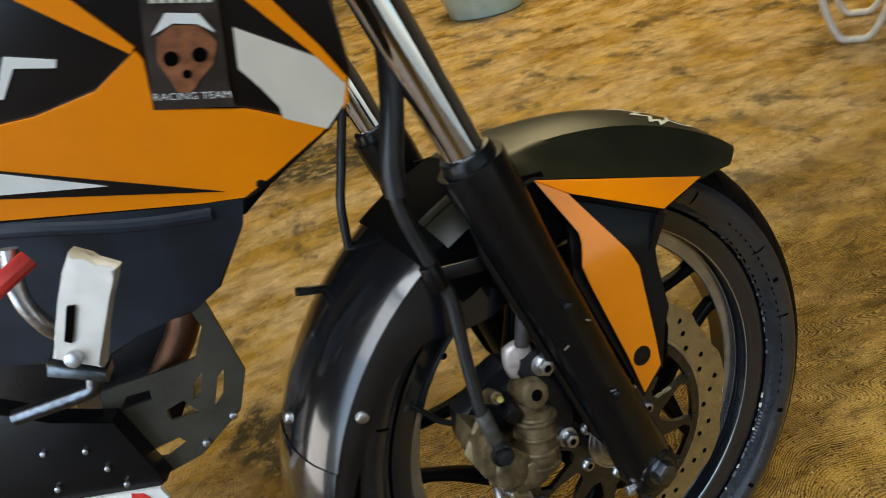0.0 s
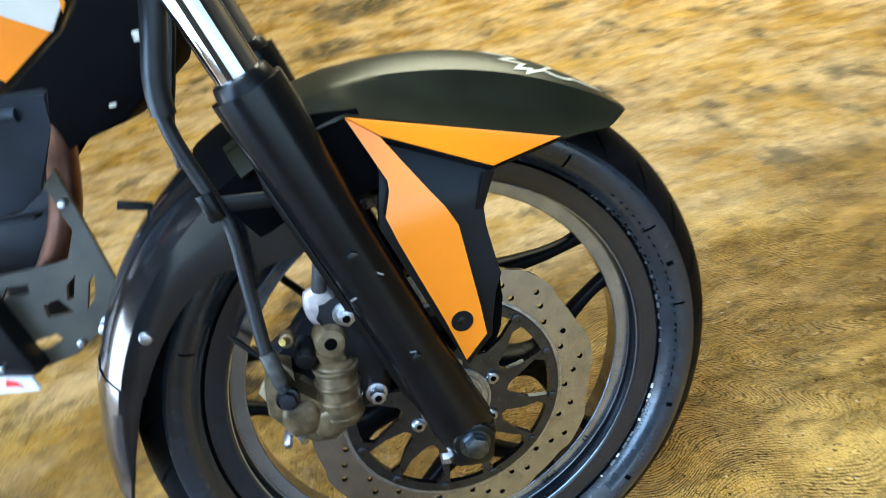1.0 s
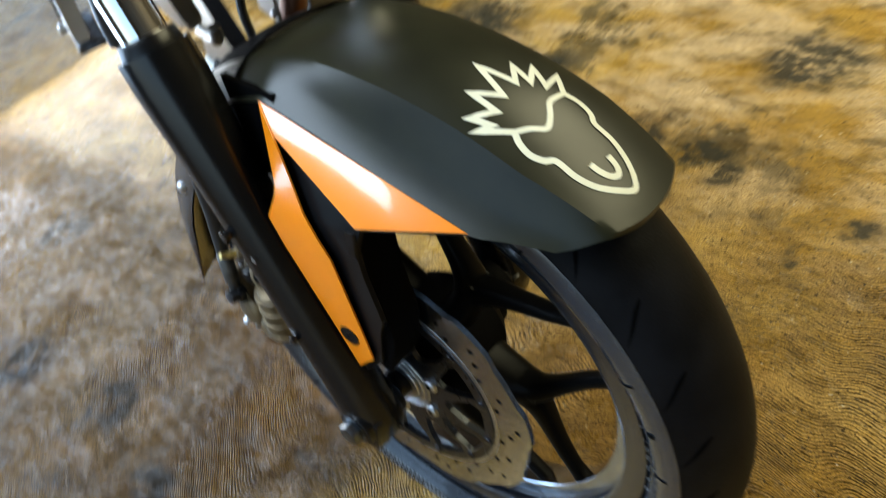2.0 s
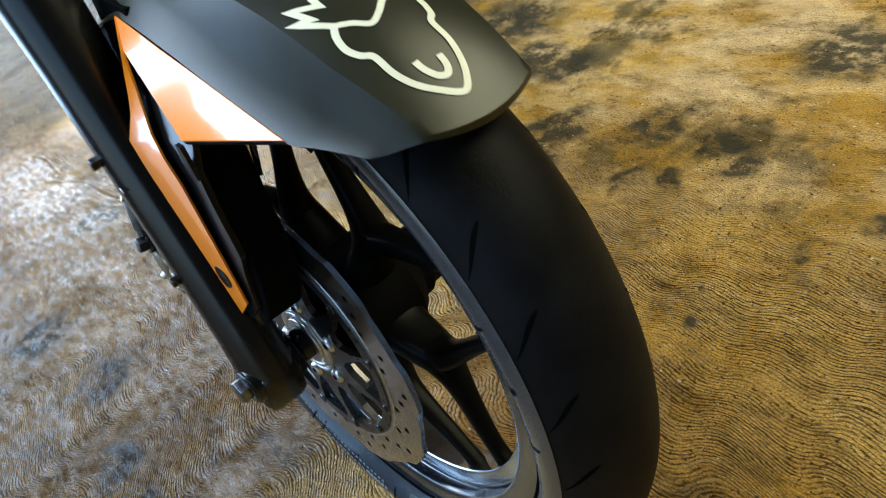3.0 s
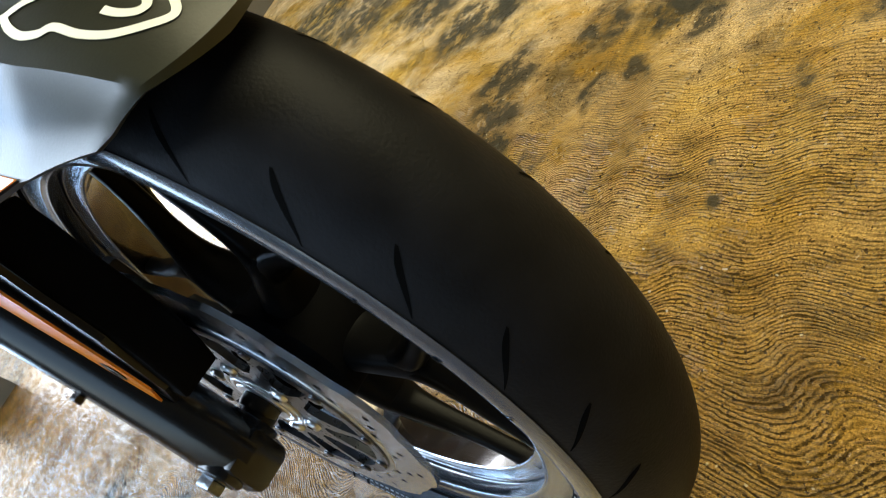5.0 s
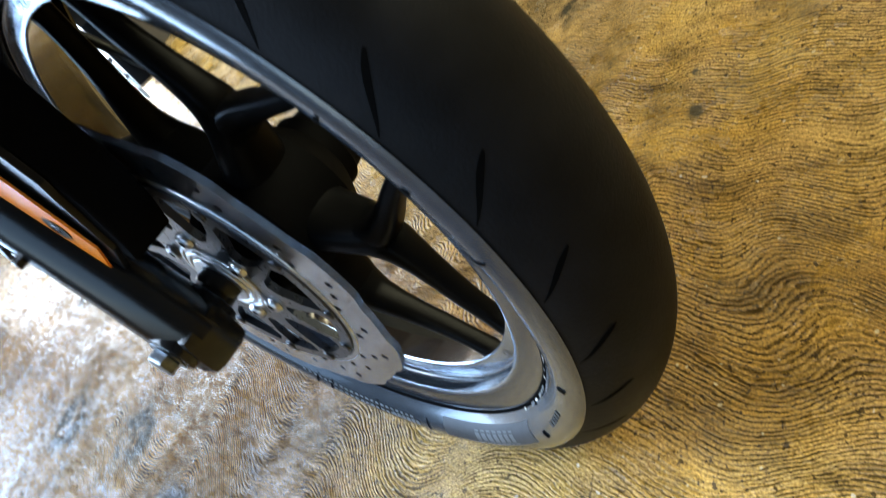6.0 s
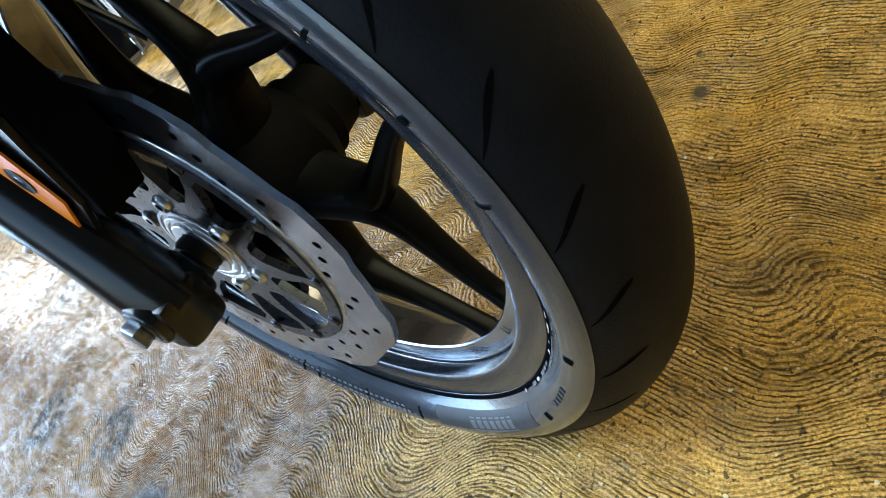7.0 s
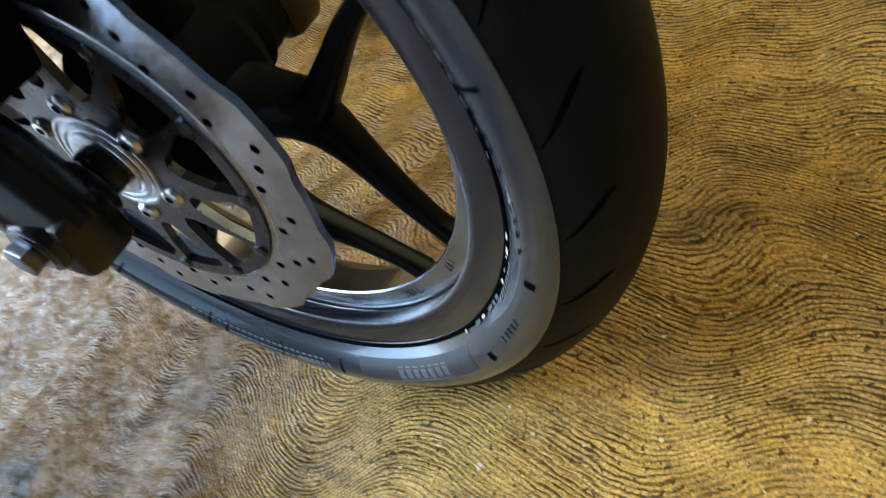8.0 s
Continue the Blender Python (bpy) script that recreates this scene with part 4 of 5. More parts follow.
def build_caliper():
    # outer casting: a lower lobe and a ribbed cylinder lobe, with a dark gap between them
    lobe = [(-0.1525, 0.0950), (-0.1425, 0.1030), (-0.1330, 0.0960), (-0.1290, 0.0780), (-0.1180, 0.0640), (-0.1000, 0.0560), (-0.0930, 0.0440), (-0.1100, 0.0270), (-0.1300, 0.0310), (-0.1470, 0.0510), (-0.1570, 0.0700)]
    cal = part("brake_caliper", slab([(x, -0.068, z) for x, z in lobe], (0, -0.032, 0), bevel=0.006), M_BRONZE, bike, "bronze painted brake caliper with road dust")
    part("cylinder_lobe", rod_mesh((-0.1010, -0.088, 0.040), (-0.0930, -0.088, 0.098), 0.0190, 0.0170, 24, 0.006), M_BRONZE, cal)
    for k in range(4):
        p = Vector((-0.1000, -0.088, 0.048)).lerp(Vector((-0.0940, -0.088, 0.092)), k / 3)
        d = Vector((0.0080, 0, 0.058)).normalized()
        part("casting_ridge", rod_mesh(p - d * 0.0022, p + d * 0.0022, 0.0196, seg=24, bevel=0.0012), M_BRONZE, cal)
    part("lower_lobe", lobed((-0.132, -0.098, 0.060), (0.016, 0.007, 0.0175)), M_BRONZE, cal)
    part("lower_lobe", lobed((-0.112, -0.098, 0.046), (0.0145, 0.006, 0.0140)), M_BRONZE, cal)
    part("caliper_half", slab([(x * 0.98, -0.022, z) for x, z in ((-0.154, 0.074), (-0.150, 0.098), (-0.128, 0.106), (-0.110, 0.116), (-0.096, 0.128), (-0.084, 0.124), (-0.082, 0.106), (-0.092, 0.080), (-0.104, 0.046), (-0.118, 0.030), (-0.136, 0.030), (-0.150, 0.048))], (0, -0.026, 0), bevel=0.005), M_ENGINE, cal)
    part("bridge", slab([(-0.156, -0.044, 0.080), (-0.148, -0.044, 0.102), (-0.130, -0.044, 0.090), (-0.138, -0.044, 0.066)], (0, -0.030, 0), bevel=0.003), M_BRONZE, cal)
    # upper pin boss, the shade of its hole drawn as a black cap, and the small bleed boss
    boss = part("pin_boss", rod_mesh((-0.0915, -0.072, 0.1140), (-0.0915, -0.100, 0.1180), 0.0150, 0.0125, 22, 0.003), M_BRONZE, cal)
    part("boss_hole_shade", rod_mesh((-0.0915, -0.0996, 0.1180), (-0.0915, -0.1004, 0.1181), 0.0052, seg=16), M_SHADE_MARK, boss)
    part("boss_neck", slab([(-0.1060, -0.074, 0.108), (-0.0840, -0.074, 0.112), (-0.0820, -0.074, 0.088), (-0.1040, -0.074, 0.092)], (0, -0.020, 0), bevel=0.003), M_BRONZE, cal)
    part("bleed_boss", rod_mesh((-0.1240, -0.074, 0.122), (-0.1242, -0.094, 0.130), 0.0072, 0.0058, 14, 0.0015), M_BRONZE, cal)
    part("bleed_nipple", rod_mesh((-0.1242, -0.094, 0.130), (-0.1260, -0.106, 0.136), 0.0036, 0.0028, 10), M_BRASS, cal, "small brass bleed nipple")
    part("bleed_nipple", rod_mesh((-0.1470, -0.092, 0.046), (-0.1500, -0.104, 0.040), 0.0042, 0.0036, 10, 0.0006), M_BOLT, cal, "bright steel nipple")
    part("pad_pin", rod_mesh((-0.1410, -0.088, 0.040), (-0.1360, -0.100, 0.037), 0.0034, seg=10), M_BOLT, cal)
    # black bracket to the fork leg, with its two bolts
    part("bracket", slab([(-0.094, -0.072, 0.150), (-0.060, -0.072, 0.150), (-0.050, -0.072, 0.100), (-0.060, -0.072, 0.048), (-0.090, -0.072, 0.036), (-0.098, -0.072, 0.060), (-0.080, -0.072, 0.100), (-0.098, -0.072, 0.135)], (0, -0.014, 0), bevel=0.003), M_ENGINE, cal)
    part("bracket_ear", lobed((-0.0900, -0.078, 0.1440), (0.0145, 0.0080, 0.0180)), M_PALE, cal, "worn shiny bracket ear")
    for x, z, r in ((-0.0738, 0.1335, 0.0092), (-0.068, 0.052, 0.0085)):
        part("bolt_flange", rod_mesh((x, -0.084, z), (x, -0.0875, z), r * 1.15, seg=22, bevel=0.001), M_BOLT, cal)
        part("caliper_bolt", hexbolt((x, -0.087, z), (x, -0.0960, z), r * 0.82), M_BOLT, cal, "dull steel bolt")
        # the socket's shade is a flat black cap on the bolt head
        part("bolt_socket_shade", rod_mesh((x, -0.0958, z), (x, -0.0964, z), r * 0.4, seg=6), M_SHADE_MARK, cal)
    part("pin_boot", rod_mesh((-0.1130, -0.070, 0.112), (-0.1150, -0.098, 0.108), 0.0080, seg=16, bevel=0.002), M_BLACK, cal)
    part("banjo_bolt", hexbolt((-0.1370, -0.098, 0.083), (-0.1370, -0.112, 0.086), 0.0072), M_ENGINE, cal, "dark banjo bolt")
    part("banjo_ring", rod_mesh((-0.1370, -0.097, 0.083), (-0.1370, -0.105, 0.084), 0.0098, seg=20, bevel=0.001), M_SATIN, cal)
    part("pin_boot", rod_mesh((-0.0881, -0.088, 0.1600), (-0.0769, -0.088, 0.1970), 0.0062, 0.0056, 16, 0.0015), M_BOOT, cal, "greyed rubber pin boot")
    part("pad_plate", slab([(-0.1388, -0.075, 0.1109), (-0.1286, -0.075, 0.0924), (-0.1330, -0.075, 0.0700), (-0.1499, -0.075, 0.0496), (-0.1609, -0.075, 0.0826)], (0, -0.005, 0), bevel=0.001), M_TAN, cal, "tan dusty pad plate")
    part("sensor_wire", tube([(-0.205, -0.015, 0.150), (-0.1749, -0.020, 0.109), (-0.1565, -0.020, 0.0824), (-0.1314, -0.024, 0.0677), (-0.105, -0.035, 0.060)], 0.0028, 8), M_RUBBER, cal)
    # brake hose with its clamp, and the thin cable on the far side
    hose = part("brake_hose", tube([(-0.108, -0.075, 0.520), (-0.119, -0.085, 0.450), (-0.1330, -0.090, 0.390), (-0.1480, -0.090, 0.345), (-0.1510, -0.088, 0.3076), (-0.1380, -0.087, 0.2474), (-0.1345, -0.088, 0.2250),
                                    (-0.1382, -0.090, 0.1770), (-0.1413, -0.096, 0.1260), (-0.1372, -0.102, 0.092)], 0.0056, 12), M_RUBBER, bike, "black rubber brake hose")
    part("hose_sleeve", tube([(-0.108, -0.075, 0.520), (-0.119, -0.085, 0.450), (-0.1330, -0.090, 0.390), (-0.1475, -0.090, 0.346), (-0.1508, -0.089, 0.322)], 0.0088, 12), M_RUBBER, hose, "thick black cable sleeve")
    part("hose_clamp", rod_mesh((-0.1445, -0.0872, 0.262), (-0.1400, -0.0870, 0.240), 0.0078, seg=14, bevel=0.001), M_BLACK, hose)
    part("clamp_strap", box(0.050, 0.004, 0.012, pose(-0.118, -0.085, 0.246, 0, 10, 0), 0.001), M_BLACK, hose)
    part("hose_ferrule", rod_mesh((-0.1413, -0.096, 0.1260), (-0.1378, -0.101, 0.098), 0.0068, seg=14, bevel=0.001), M_DUST, hose)
    part("speed_cable", tube([(-0.120, 0.03, 0.470), (-0.136, 0.03, 0.3861), (-0.1549, 0.03, 0.3315), (-0.1700, 0.03, 0.2834), (-0.168, 0.045, 0.20), (-0.11, 0.07, 0.09)], 0.0042, 10), M_RUBBER, bike, "thin black cable")


def lobed(centre, radii):
    """A rounded cast lump."""
    bm = bmesh.new()
    bmesh.ops.create_icosphere(bm, subdivisions=3, radius=1)
    for v in bm.verts:
        k = max(abs(v.co.x), abs(v.co.y), abs(v.co.z)) ** 0.35
        v.co = Vector((v.co.x * radii[0], v.co.y * radii[1], v.co.z * radii[2])) / k + Vector(centre)
    return bm


def on_plane(a, b, c):
    return lambda x, z: Vector((x, a + b * x + c * z, z))


def build_body():
    P = on_plane(-0.002, -0.394, -0.491)
    n = Vector((-0.394, -1, -0.491)).normalized()
    sheet = lambda loop, lift, thick=0.0012, bm=None: slab([P(x, z) + n * lift for x, z in loop], n * thick, bm)
    base = [(-0.366, 0.539), (-0.185, 0.488), (-0.177, 0.426), (-0.182, 0.405), (-0.193, 0.392), (-0.234, 0.368), (-0.253, 0.360), (-0.284, 0.367), (-0.399, 0.395), (-0.445, 0.407)]
    shroud = part("tank_shroud", slab([P(x, z) - n * 0.028 for x, z in base], n * 0.028, bevel=0.003), M_GLOSS, bike, "black tank shroud with orange and white panels")
    orange = [(-0.413, 0.460), (-0.369, 0.454), (-0.350, 0.453), (-0.315, 0.457), (-0.287, 0.472), (-0.285, 0.466), (-0.289, 0.438), (-0.240, 0.422), (-0.221, 0.411), (-0.197, 0.395), (-0.234, 0.374), (-0.255, 0.364), (-0.283, 0.369), (-0.398, 0.398), (-0.444, 0.409)]
    part("orange_panel", sheet(orange, 0.0004, 0.0016), M_ORANGE, shroud, "glossy orange shroud panel")
    part("black_stripe", sheet([(-0.422, 0.445), (-0.382, 0.429), (-0.266, 0.373), (-0.390, 0.412), (-0.433, 0.426)], 0.0022, 0.0005), M_GLOSS, shroud)
    part("white_sliver", sheet([(-0.423, 0.4425), (-0.382, 0.4275), (-0.330, 0.4005), (-0.389, 0.4150), (-0.432, 0.4285)], 0.0030, 0.0004), M_WHITE, shroud, "white pointed decal")
    part("orange_strip", sheet([(-0.327, 0.512), (-0.310, 0.507), (-0.287, 0.474), (-0.290, 0.471), (-0.307, 0.487), (-0.333, 0.512)], 0.0004, 0.0014), M_ORANGE, shroud)
    part("white_mark", sheet([(-0.351, 0.488), (-0.327, 0.479), (-0.329, 0.475), (-0.349, 0.481), (-0.361, 0.467), (-0.365, 0.468)], 0.0006, 0.0005), M_WHITE, shroud, "white angular decal")
    part("white_panel", sheet([(-0.235, 0.469), (-0.193, 0.439), (-0.181, 0.420), (-0.184, 0.408), (-0.196, 0.395), (-0.220, 0.410), (-0.221, 0.418), (-0.229, 0.433), (-0.238, 0.447)], 0.0008, 0.0018), M_CREAMW, shroud, "off-white shroud panel")
    part("orange_edge", sheet([(-0.232, 0.490), (-0.218, 0.486), (-0.192, 0.446), (-0.180, 0.424), (-0.181, 0.409), (-0.185, 0.404), (-0.1815, 0.4200), (-0.197, 0.444)], 0.0012, 0.0014), M_ORANGE, shroud)
    st = part("sticker", sheet([(-0.275, 0.502), (-0.238, 0.492), (-0.246, 0.435), (-0.245, 0.426), (-0.289, 0.438), (-0.283, 0.467)], 0.0022, 0.0004), M_STICK, shroud, "dark sticker with a rusty round face and white writing")
    part("sticker_face", sheet([(-0.274, 0.476), (-0.265, 0.480), (-0.251, 0.476), (-0.245, 0.465), (-0.250, 0.454), (-0.259, 0.448), (-0.266, 0.442), (-0.273, 0.444), (-0.275, 0.453), (-0.278, 0.464)], 0.0030, 0.0003), M_RUST, st)
    for loop in (ring(-0.2705, 0.4635, 0.0042, 12), ring(-0.2555, 0.4612, 0.0042, 12), ring(-0.2650, 0.4530, 0.0026, 8)):
        part("sticker_spot", sheet(loop, 0.0037, 0.0002), M_SHADE_MARK, st)
    part("sticker_cap", sheet([(-0.276, 0.478), (-0.266, 0.487), (-0.250, 0.482), (-0.244, 0.470), (-0.252, 0.477), (-0.264, 0.481)], 0.0034, 0.0003), M_WHITE, st)
    start = P(-0.2872, 0.4435) + n * 0.0030
    along = (P(-0.2470, 0.4325) - P(-0.2872, 0.4435)).normalized()
    upv = n.cross(along)
    upv = upv if upv.z > 0 else -upv
    part("sticker_writing", letters("RACING TEAM", 0.0068, lambda u, v: start + along * u + upv * v), M_WHITE, st, smooth=False)
    for k in range(7):
        o = P(-0.272, 0.4935) + n * 0.0030 + along * (0.0048 * k)
        part("sticker_bar", slab([o, o + along * 0.0036, o + along * 0.0036 + upv * 0.0085, o + upv * 0.0085], n * 0.0002), M_PALEG, st)
    part("shroud_screw", rod_mesh(P(-0.243, 0.3705) + n * 0.0005, P(-0.243, 0.3705) + n * 0.003, 0.0035, seg=12, bevel=0.0006), M_SATIN, shroud)
    # radiator cover below the shroud
    Q = on_plane(0.030, -0.394, -0.35)
    cover = [(-0.464, 0.401), (-0.411, 0.388), (-0.278, 0.352), (-0.238, 0.352), (-0.251, 0.321), (-0.282, 0.269), (-0.311, 0.251), (-0.363, 0.249), (-0.395, 0.228), (-0.476, 0.256), (-0.534, 0.280)]
    cov = part("radiator_cover", slab([Q(x, z) for x, z in cover], (-0.012, 0.03, 0.0), bevel=0.004), M_COVER, bike, "dull black radiator cover")
    part("cover_ridge", tube([Q(-0.50, 0.395), Q(-0.41, 0.373), Q(-0.33, 0.349), Q(-0.27, 0.338)], 0.006, 10), M_COVER, cov)
    W = on_plane(0.100, -0.394, 0)
    part("radiator", slab([W(x, z) for x, z in ((-0.179, 0.519), (-0.081, 0.486), (-0.124, 0.394), (-0.158, 0.331), (-0.223, 0.286), (-0.298, 0.271), (-0.325, 0.236), (-0.399, 0.259), (-0.317, 0.415))], (0.02, 0.05, 0), bevel=0.004), M_MATT, bike, "black radiator and frame under the tank")
    # engine, guard plates and exhaust
    E = on_plane(0.130, -0.394, 0)
    eng = part("engine", slab([E(x, z) for x, z in ((-0.401, 0.345), (-0.313, 0.317), (-0.250, 0.277), (-0.304, 0.264), (-0.335, 0.230), (-0.333, 0.159), (-0.366, 0.135), (-0.453, 0.131), (-0.560, 0.141), (-0.56, 0.36))], (-0.045, 0.11, 0), bevel=0.006), M_ENGINE, bike, "dark dusty engine block")
    part("sump", slab([E(x, z) for x, z in ((-0.440, 0.150), (-0.345, 0.150), (-0.340, 0.100), (-0.370, 0.060), (-0.440, 0.050))], (-0.04, 0.09, 0), bevel=0.006), M_ENGINE, eng)
    for k in range(5):
        part("cooling_fin", box(0.16, 0.02, 0.004, Matrix.Translation(E(-0.43, 0.20 + 0.022 * k) + Vector((0, -0.006, 0))) @ pose(0, 0, 0, 0, 0, -21.5), 0.001), M_ENGINE, eng)
    part("exhaust_pipe", tube([E(-0.315, 0.30) + Vector((0.02, -0.02, 0)), E(-0.325, 0.24) + Vector((0.02, -0.04, 0)), E(-0.335, 0.19) + Vector((0.01, -0.045, 0)), E(-0.37, 0.13) + Vector((0, -0.03, 0))], 0.017, 18), M_COPPER, eng, "heat browned exhaust pipe")
    L = on_plane(-0.175, -0.394, 0)
    lev = part("crash_bracket", slab([L(x, z) for x, z in ((-0.373, 0.360), (-0.366, 0.349), (-0.359, 0.347), (-0.349, 0.339), (-0.354, 0.332), (-0.364, 0.322), (-0.387, 0.270), (-0.415, 0.288), (-0.402, 0.312), (-0.389, 0.330), (-0.384, 0.346))], (0.006, 0.016, 0), bevel=0.003), M_GREY, bike, "scuffed pale alloy engine bracket")
    # thin black plate on the bracket, standing for the slot's shade
    part("bracket_slot_shade", slab([L(x, z) + Vector((-0.0012, -0.003, 0)) for x, z in ((-0.388, 0.324), (-0.383, 0.323), (-0.396, 0.297), (-0.400, 0.300))], (0.001, 0.0026, 0)), M_SHADE_MARK, lev)
    part("bracket_bolt", rod_mesh(L(-0.399, 0.286) + Vector((0, -0.001, 0)), L(-0.399, 0.286) + Vector((-0.003, -0.008, 0)), 0.006, seg=12, bevel=0.001), M_BOLT, lev)
    part("bracket_foot", slab([L(x, z) for x, z in ((-0.420, 0.286), (-0.386, 0.266), (-0.388, 0.258), (-0.424, 0.276))], (0.006, 0.03, 0), bevel=0.002), M_NUT, lev)
    part("red_strap", tube([(-0.4450, 0.012, 0.3370), (-0.4258, 0.012, 0.3466), (-0.4011, 0.018, 0.3565)], 0.0075, 10), M_RED, bike, "faded red strap")
    part("frame_tube", tube([(-0.412, 0.030, 0.366), (-0.4199, 0.030, 0.3305), (-0.4150, 0.034, 0.3026), (-0.408, 0.045, 0.285)], 0.0070, 12), M_BOLT, bike, "dull grey frame tube")
    part("cover_peg", rod_mesh((-0.2290, 0.03, 0.2440), (-0.2000, 0.034, 0.2330), 0.0042, seg=10, bevel=0.0008), M_BLACK, bike, "short black peg")
    # skid plate with cut-outs
    K = on_plane(0.059, -0.394, 0)
    plate = [(-0.301, 0.261), (-0.287, 0.132), (-0.307, 0.088), (-0.362, 0.048), (-0.417, 0.034), (-0.439, 0.084), (-0.438, 0.120), (-0.427, 0.156), (-0.347, 0.160), (-0.327, 0.163), (-0.309, 0.194), (-0.318, 0.246)]
    cuts = [[(-0.406, 0.142), (-0.382, 0.142), (-0.384, 0.131), (-0.418, 0.128)], [(-0.376, 0.113), (-0.356, 0.119), (-0.346, 0.100), (-0.376, 0.099)],
            [(-0.418, 0.069), (-0.376, 0.077), (-0.371, 0.069), (-0.395, 0.058), (-0.417, 0.063)], [(-0.316, 0.133), (-0.306, 0.141), (-0.316, 0.114), (-0.330, 0.101)], [(-0.341, 0.133), (-0.327, 0.144), (-0.339, 0.117), (-0.347, 0.116)]]
    skid = part("skid_plate", pierced(plate, cuts, lambda x, z: K(x, z), (0.0016, 0.004, 0)), M_OLIVE, bike, "olive grey metal skid plate with cut-outs", smooth=False)
    for x, z in ((-0.306, 0.225), (-0.315, 0.085), (-0.352, 0.062), (-0.428, 0.100)):
        part("plate_screw", rod_mesh(K(x, z), K(x, z) + Vector((-0.0016, -0.0045, 0)), 0.0045, seg=10, bevel=0.001), M_BOLT, skid, "bright screw")
    C = on_plane(0.030, -0.394, 0)
    cowl = part("belly_cowl", slab([C(x, z) for x, z in ((-0.581, 0.217), (-0.482, 0.149), (-0.427, 0.132), (-0.406, 0.044), (-0.417, 0.039), (-0.532, 0.057), (-0.669, 0.074))], (0.010, 0.026, 0), bevel=0.002), M_BLACK, bike, "black belly cowl with bright screws")
    for x, z in ((-0.462, 0.109), (-0.451, 0.082), (-0.441, 0.057), (-0.50, 0.12), (-0.505, 0.075)):
        part("cowl_screw", rod_mesh(C(x, z), C(x, z) + Vector((-0.0016, -0.0045, 0)), 0.0034, seg=12, bevel=0.001), M_BOLT, cowl, "bright screw")
    D = on_plane(0.025, -0.394, 0)
    lab = part("cowl_sticker", slab([D(x, z) for x, z in ((-0.663, 0.080), (-0.529, 0.061), (-0.414, 0.042), (-0.410, 0.026), (-0.476, 0.029), (-0.541, 0.040), (-0.678, 0.056))], (0.0015, 0.004, 0)), M_WHITE, cowl, "white sticker strip with red block marks")
    for k in range(6):
        x0 = -0.425 - 0.034 * k
        z0 = 0.033 + 0.0042 * k
        sl = [(x0, z0), (x0 - 0.020, z0 + 0.003), (x0 - 0.017, z0 + 0.013), (x0 - 0.006, z0 + 0.009)]
        part("sticker_mark", slab([D(x, z) + Vector((-0.0006, -0.0014, 0)) for x, z in sl], (0.0004, 0.001, 0)), M_RED, lab)
    G = on_plane(0.0, -0.394, 0)
    part("brake_pedal", tube([G(-0.50, 0.180), G(-0.450, 0.183), G(-0.425, 0.186), G(-0.418, 0.196), G(-0.416, 0.206)], 0.0085, 12), M_NUT, bike, "bluish steel brake pedal")


M_SPOKE = mat("wheel_black_paint", (0.0025, 0.0025, 0.0028), 0.36, spec=0.06, bump=0.1, bscale=500)
M_BARREL = mat("bare_rim_metal", (0.48, 0.52, 0.57), 0.19, 0.9, var=0.2, scale=40, bump=0.1, bscale=300)
M_HUG = mat("scuffed_black_plastic", (0.005, 0.0056, 0.007), 0.17, var=0.5, scale=30, spec=0.6, coat=0.6)
M_BRASS = mat("worn_brass", (0.55, 0.40, 0.12), 0.35, 1.0, var=0.3, scale=200)
M_PALE = mat("worn_cast_alloy", (0.50, 0.44, 0.42), 0.4, 0.5, var=0.2, scale=150, bump=0.2, bscale=400)
M_NUT = mat("blued_steel", (0.16, 0.18, 0.20), 0.3, 1.0, var=0.4, scale=150, bump=0.2, bscale=500)
M_COVER = mat("dull_cover_plastic", (0.026, 0.034, 0.045), 0.33, spec=0.35, bump=0.1, bscale=300)
M_INNER = mat("dark_rim_enamel", (0.065, 0.053, 0.050), 0.22, 0.8, var=0.3, scale=40, coat=1.0)
M_BOOT = mat("greyed_rubber", (0.03, 0.026, 0.026), 0.6, var=0.3, scale=120)
M_TAN = mat("dusty_tan_steel", (0.30, 0.235, 0.14), 0.5, 0.3, var=0.25, scale=120)
M_MATT = mat("matt_black", (0.002, 0.002, 0.0023), 0.7, spec=0.03, bump=0.2, bscale=150)
# black for painted shade in slits, gaps and sockets; also nicks and print
M_SHADE_MARK = mat("shade_and_mark_black", (0.0015, 0.0015, 0.0015), 0.8, spec=0.02)
M_PATCH = mat("clean_rubber_patch", (0.028, 0.028, 0.03), 0.5, var=0.3)
M_SIDELIT = mat("rubbed_rubber", (0.10, 0.105, 0.11), 0.4, var=0.2)
M_BOLT = mat("zinc_bolt", (0.60, 0.61, 0.63), 0.32, 1.0, var=0.25, scale=150, bump=0.2, bscale=700)
M_DUST = mat("dusty_dark_steel", (0.10, 0.095, 0.085), 0.5, 0.7, var=0.35, scale=120, bump=0.2, bscale=600)
M_RUBBER = mat("hose_rubber", (0.012, 0.012, 0.013), 0.38, var=0.3, scale=80)
M_CREAMW = mat("off_white_panel", (0.64, 0.58, 0.47), 0.4, var=0.06, scale=30)
M_STICK = mat("dark_sticker", (0.035, 0.025, 0.02), 0.4, var=0.5, scale=60)
M_RUST = mat("rusty_print", (0.24, 0.085, 0.035), 0.45, var=0.5, scale=120)
M_PALEG = mat("cream_print", (0.55, 0.52, 0.42), 0.45, var=0.2, scale=200)
M_COPPER = mat("heat_browned_steel", (0.13, 0.06, 0.035), 0.4, 0.8, var=0.4, scale=25)

build_wheel()
build_fork()
build_fender()
build_hugger()
ahead = set(bpy.data.objects)
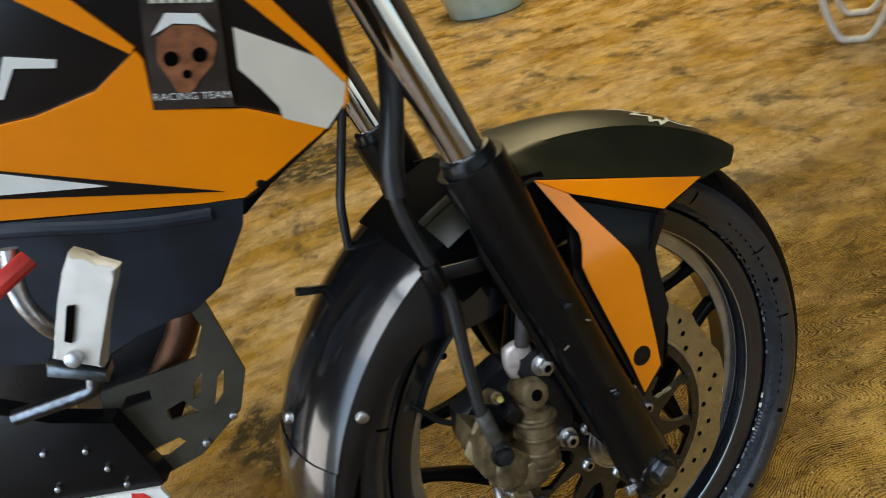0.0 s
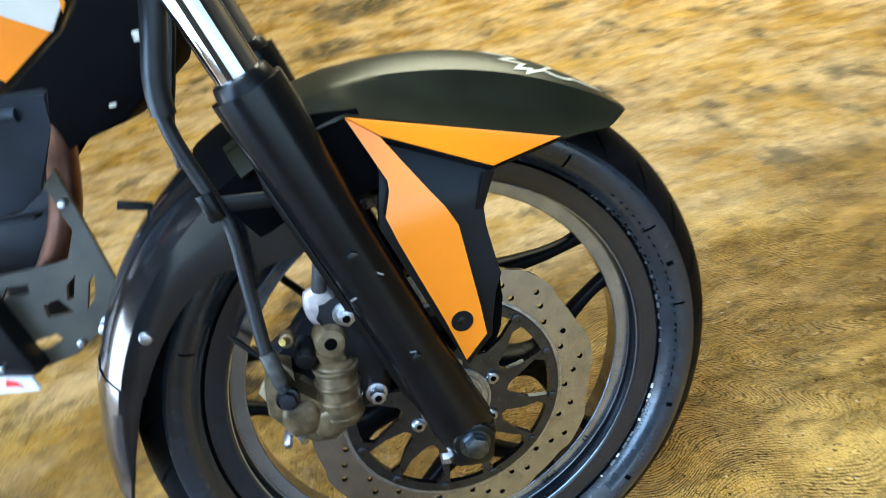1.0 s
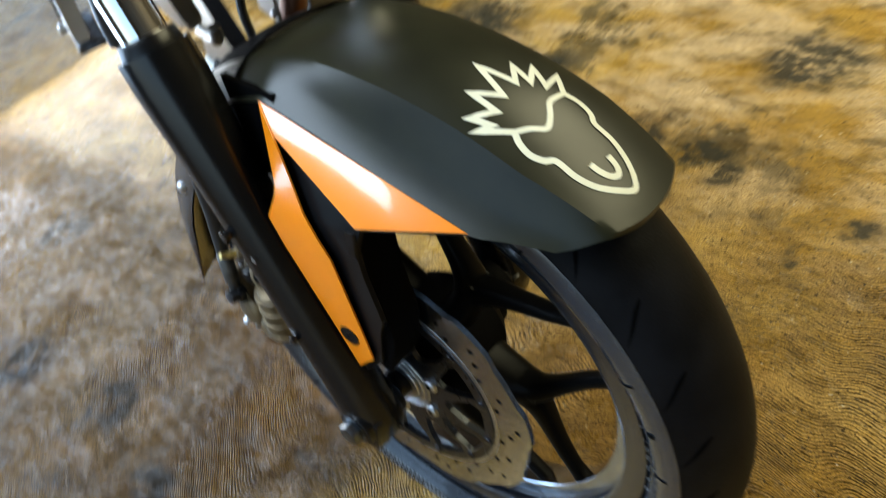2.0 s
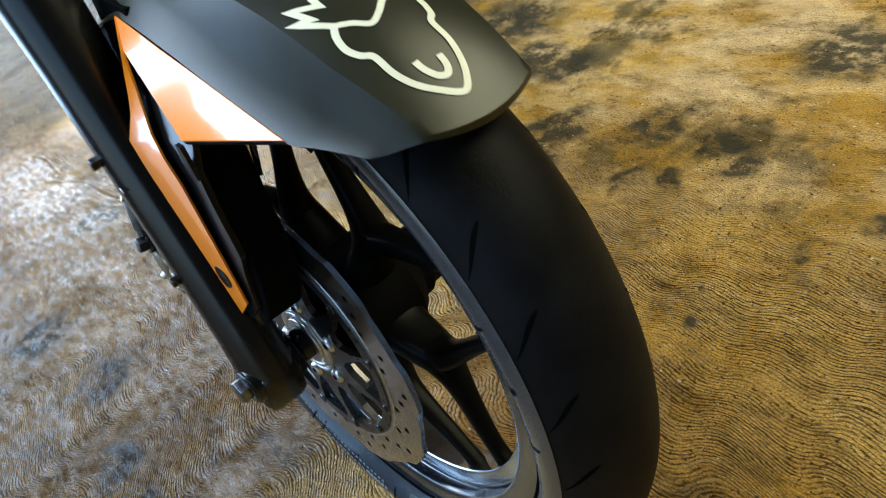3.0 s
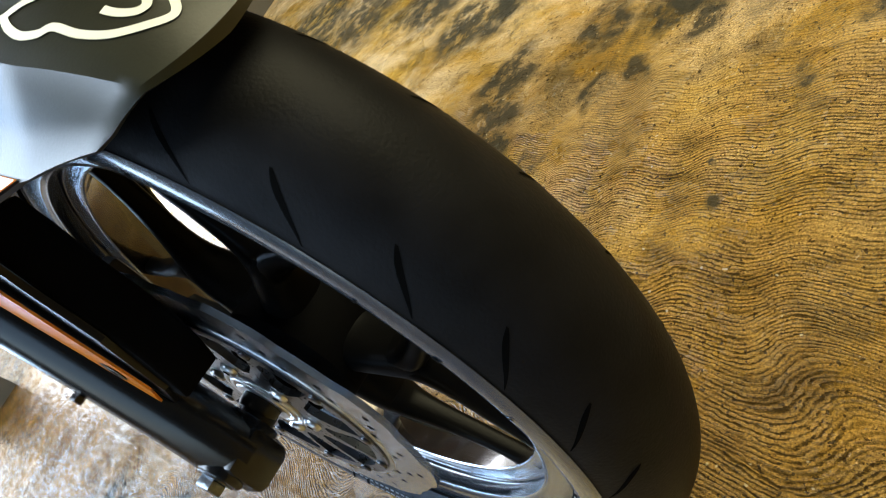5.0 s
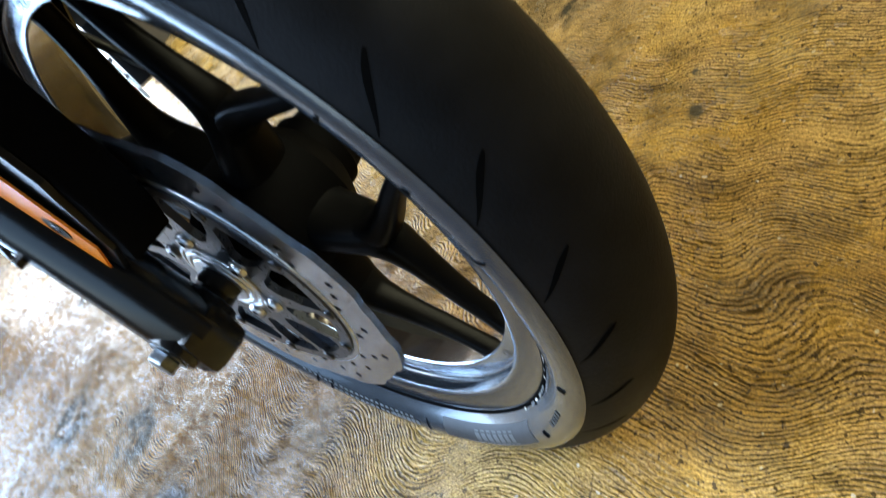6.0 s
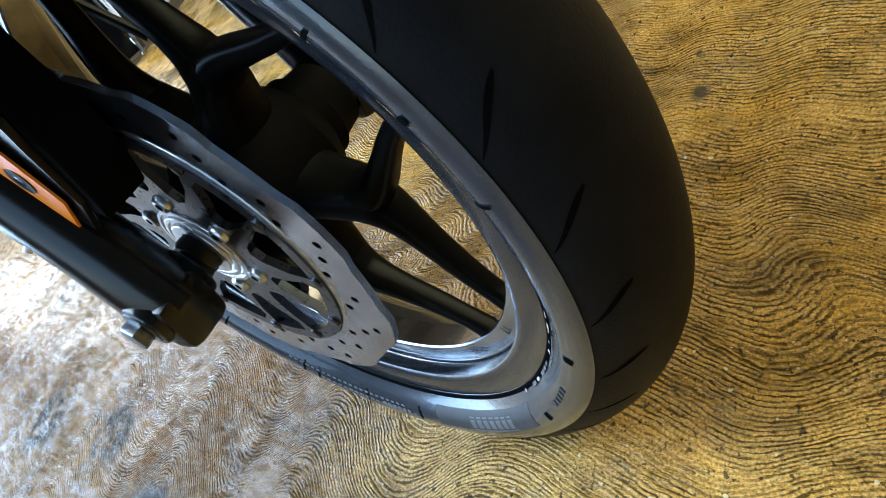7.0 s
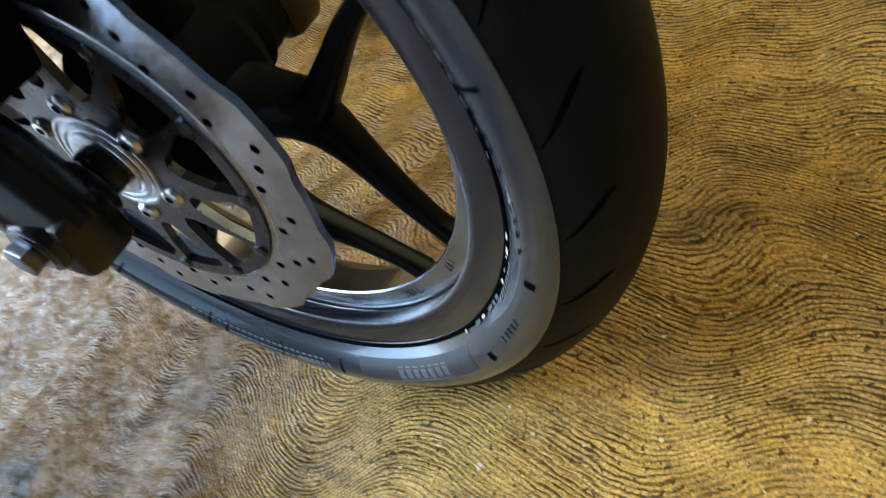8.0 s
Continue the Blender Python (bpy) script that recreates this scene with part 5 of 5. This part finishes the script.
build_caliper()
for ob in set(bpy.data.objects) - ahead:
    ob.data.transform(Matrix.Translation((0, -0.010, 0.005)))

# the frame and tank stand turned a little from the front wheel
BODY = Matrix(((0.9830, -0.0573, 0.0148, -0.0086), (0.0363, 0.9576, 0.0211, -0.0145), (-0.0065, 0.0037, 0.9828, 0.0063), (0.0000, 0.0000, 0.0000, 1.0000)))
ahead = set(bpy.data.objects)
build_body()
for ob in set(bpy.data.objects) - ahead:
    ob.data.transform(BODY)
# pale tags wired to the radiator
for x, y, z, sx, sz in ((-0.1450, 0.1345, 0.4256, 0.015, 0.004), (-0.1889, 0.1478, 0.3686, 0.007, 0.010), (-0.2366, 0.1625, 0.3100, 0.008, 0.004)):
    part("pale_tag", box(sx, 0.002, sz, pose(x, y, z, 0, 0, -21.5), 0.0005), M_PALEG, bike, "small pale tag")


# ---------------------------------------------------------------- things on the floor further off
def build_far():
    prof = [(0.0, 0.0), (0.20, 0.0), (0.215, 0.008), (0.27, 0.19), (0.285, 0.20), (0.283, 0.206), (0.265, 0.200), (0.205, 0.014), (0.0, 0.010)]

    def basin(m, material, label):
        bm = bmesh.new()
        rings = [[bm.verts.new((r * math.cos(2 * math.pi * k / 48), r * math.sin(2 * math.pi * k / 48), z)) for k in range(48)] for r, z in prof[1:-1]]
        for a, b in zip(rings, rings[1:]):
            for k in range(48):
                bm.faces.new((a[k], a[(k + 1) % 48], b[(k + 1) % 48], b[k]))
        bm.faces.new(rings[0]), bm.faces.new(rings[-1])
        thing("basin", bm, material, label, "basin", m, group="basins on the floor")
    basin(pose(1.72, 3.34, 0.0), M_BLUE, "pale blue plastic basin standing on the garage floor")
    # the grey one is a stand-in for a pale crescent, perhaps another motorcycle's front
    basin(pose(0.46, 5.60, 0.0), M_GREY, "pale grey basin shape standing in for an unidentified pale thing on the garage floor")
    stand = new("metal_stand")
    stand.matrix_world = pose(2.0, 1.18, 0.0, 0, 0, 125)
    tagged(stand, "pale painted tubular metal stand on the garage floor", "stand")
    for y in (-0.16, 0.16):
        part("leg_loop", tube([(-0.14, y, 0.50), (-0.11, y, 0.20), (-0.055, y, 0.035), (0.0, y, 0.012), (0.055, y, 0.035), (0.11, y, 0.20), (0.14, y, 0.50)], 0.012, 12), M_GREY, stand)
    part("cross_bar", rod_mesh((-0.12, -0.16, 0.25), (-0.12, 0.16, 0.25), 0.009, seg=12), M_GREY, stand)
    part("cross_bar", rod_mesh((0.12, -0.16, 0.25), (0.12, 0.16, 0.25), 0.009, seg=12), M_GREY, stand)
    part("top_board", box(0.34, 0.40, 0.018, pose(0, 0, 0.509), 0.004), M_GREY, stand)


build_far()
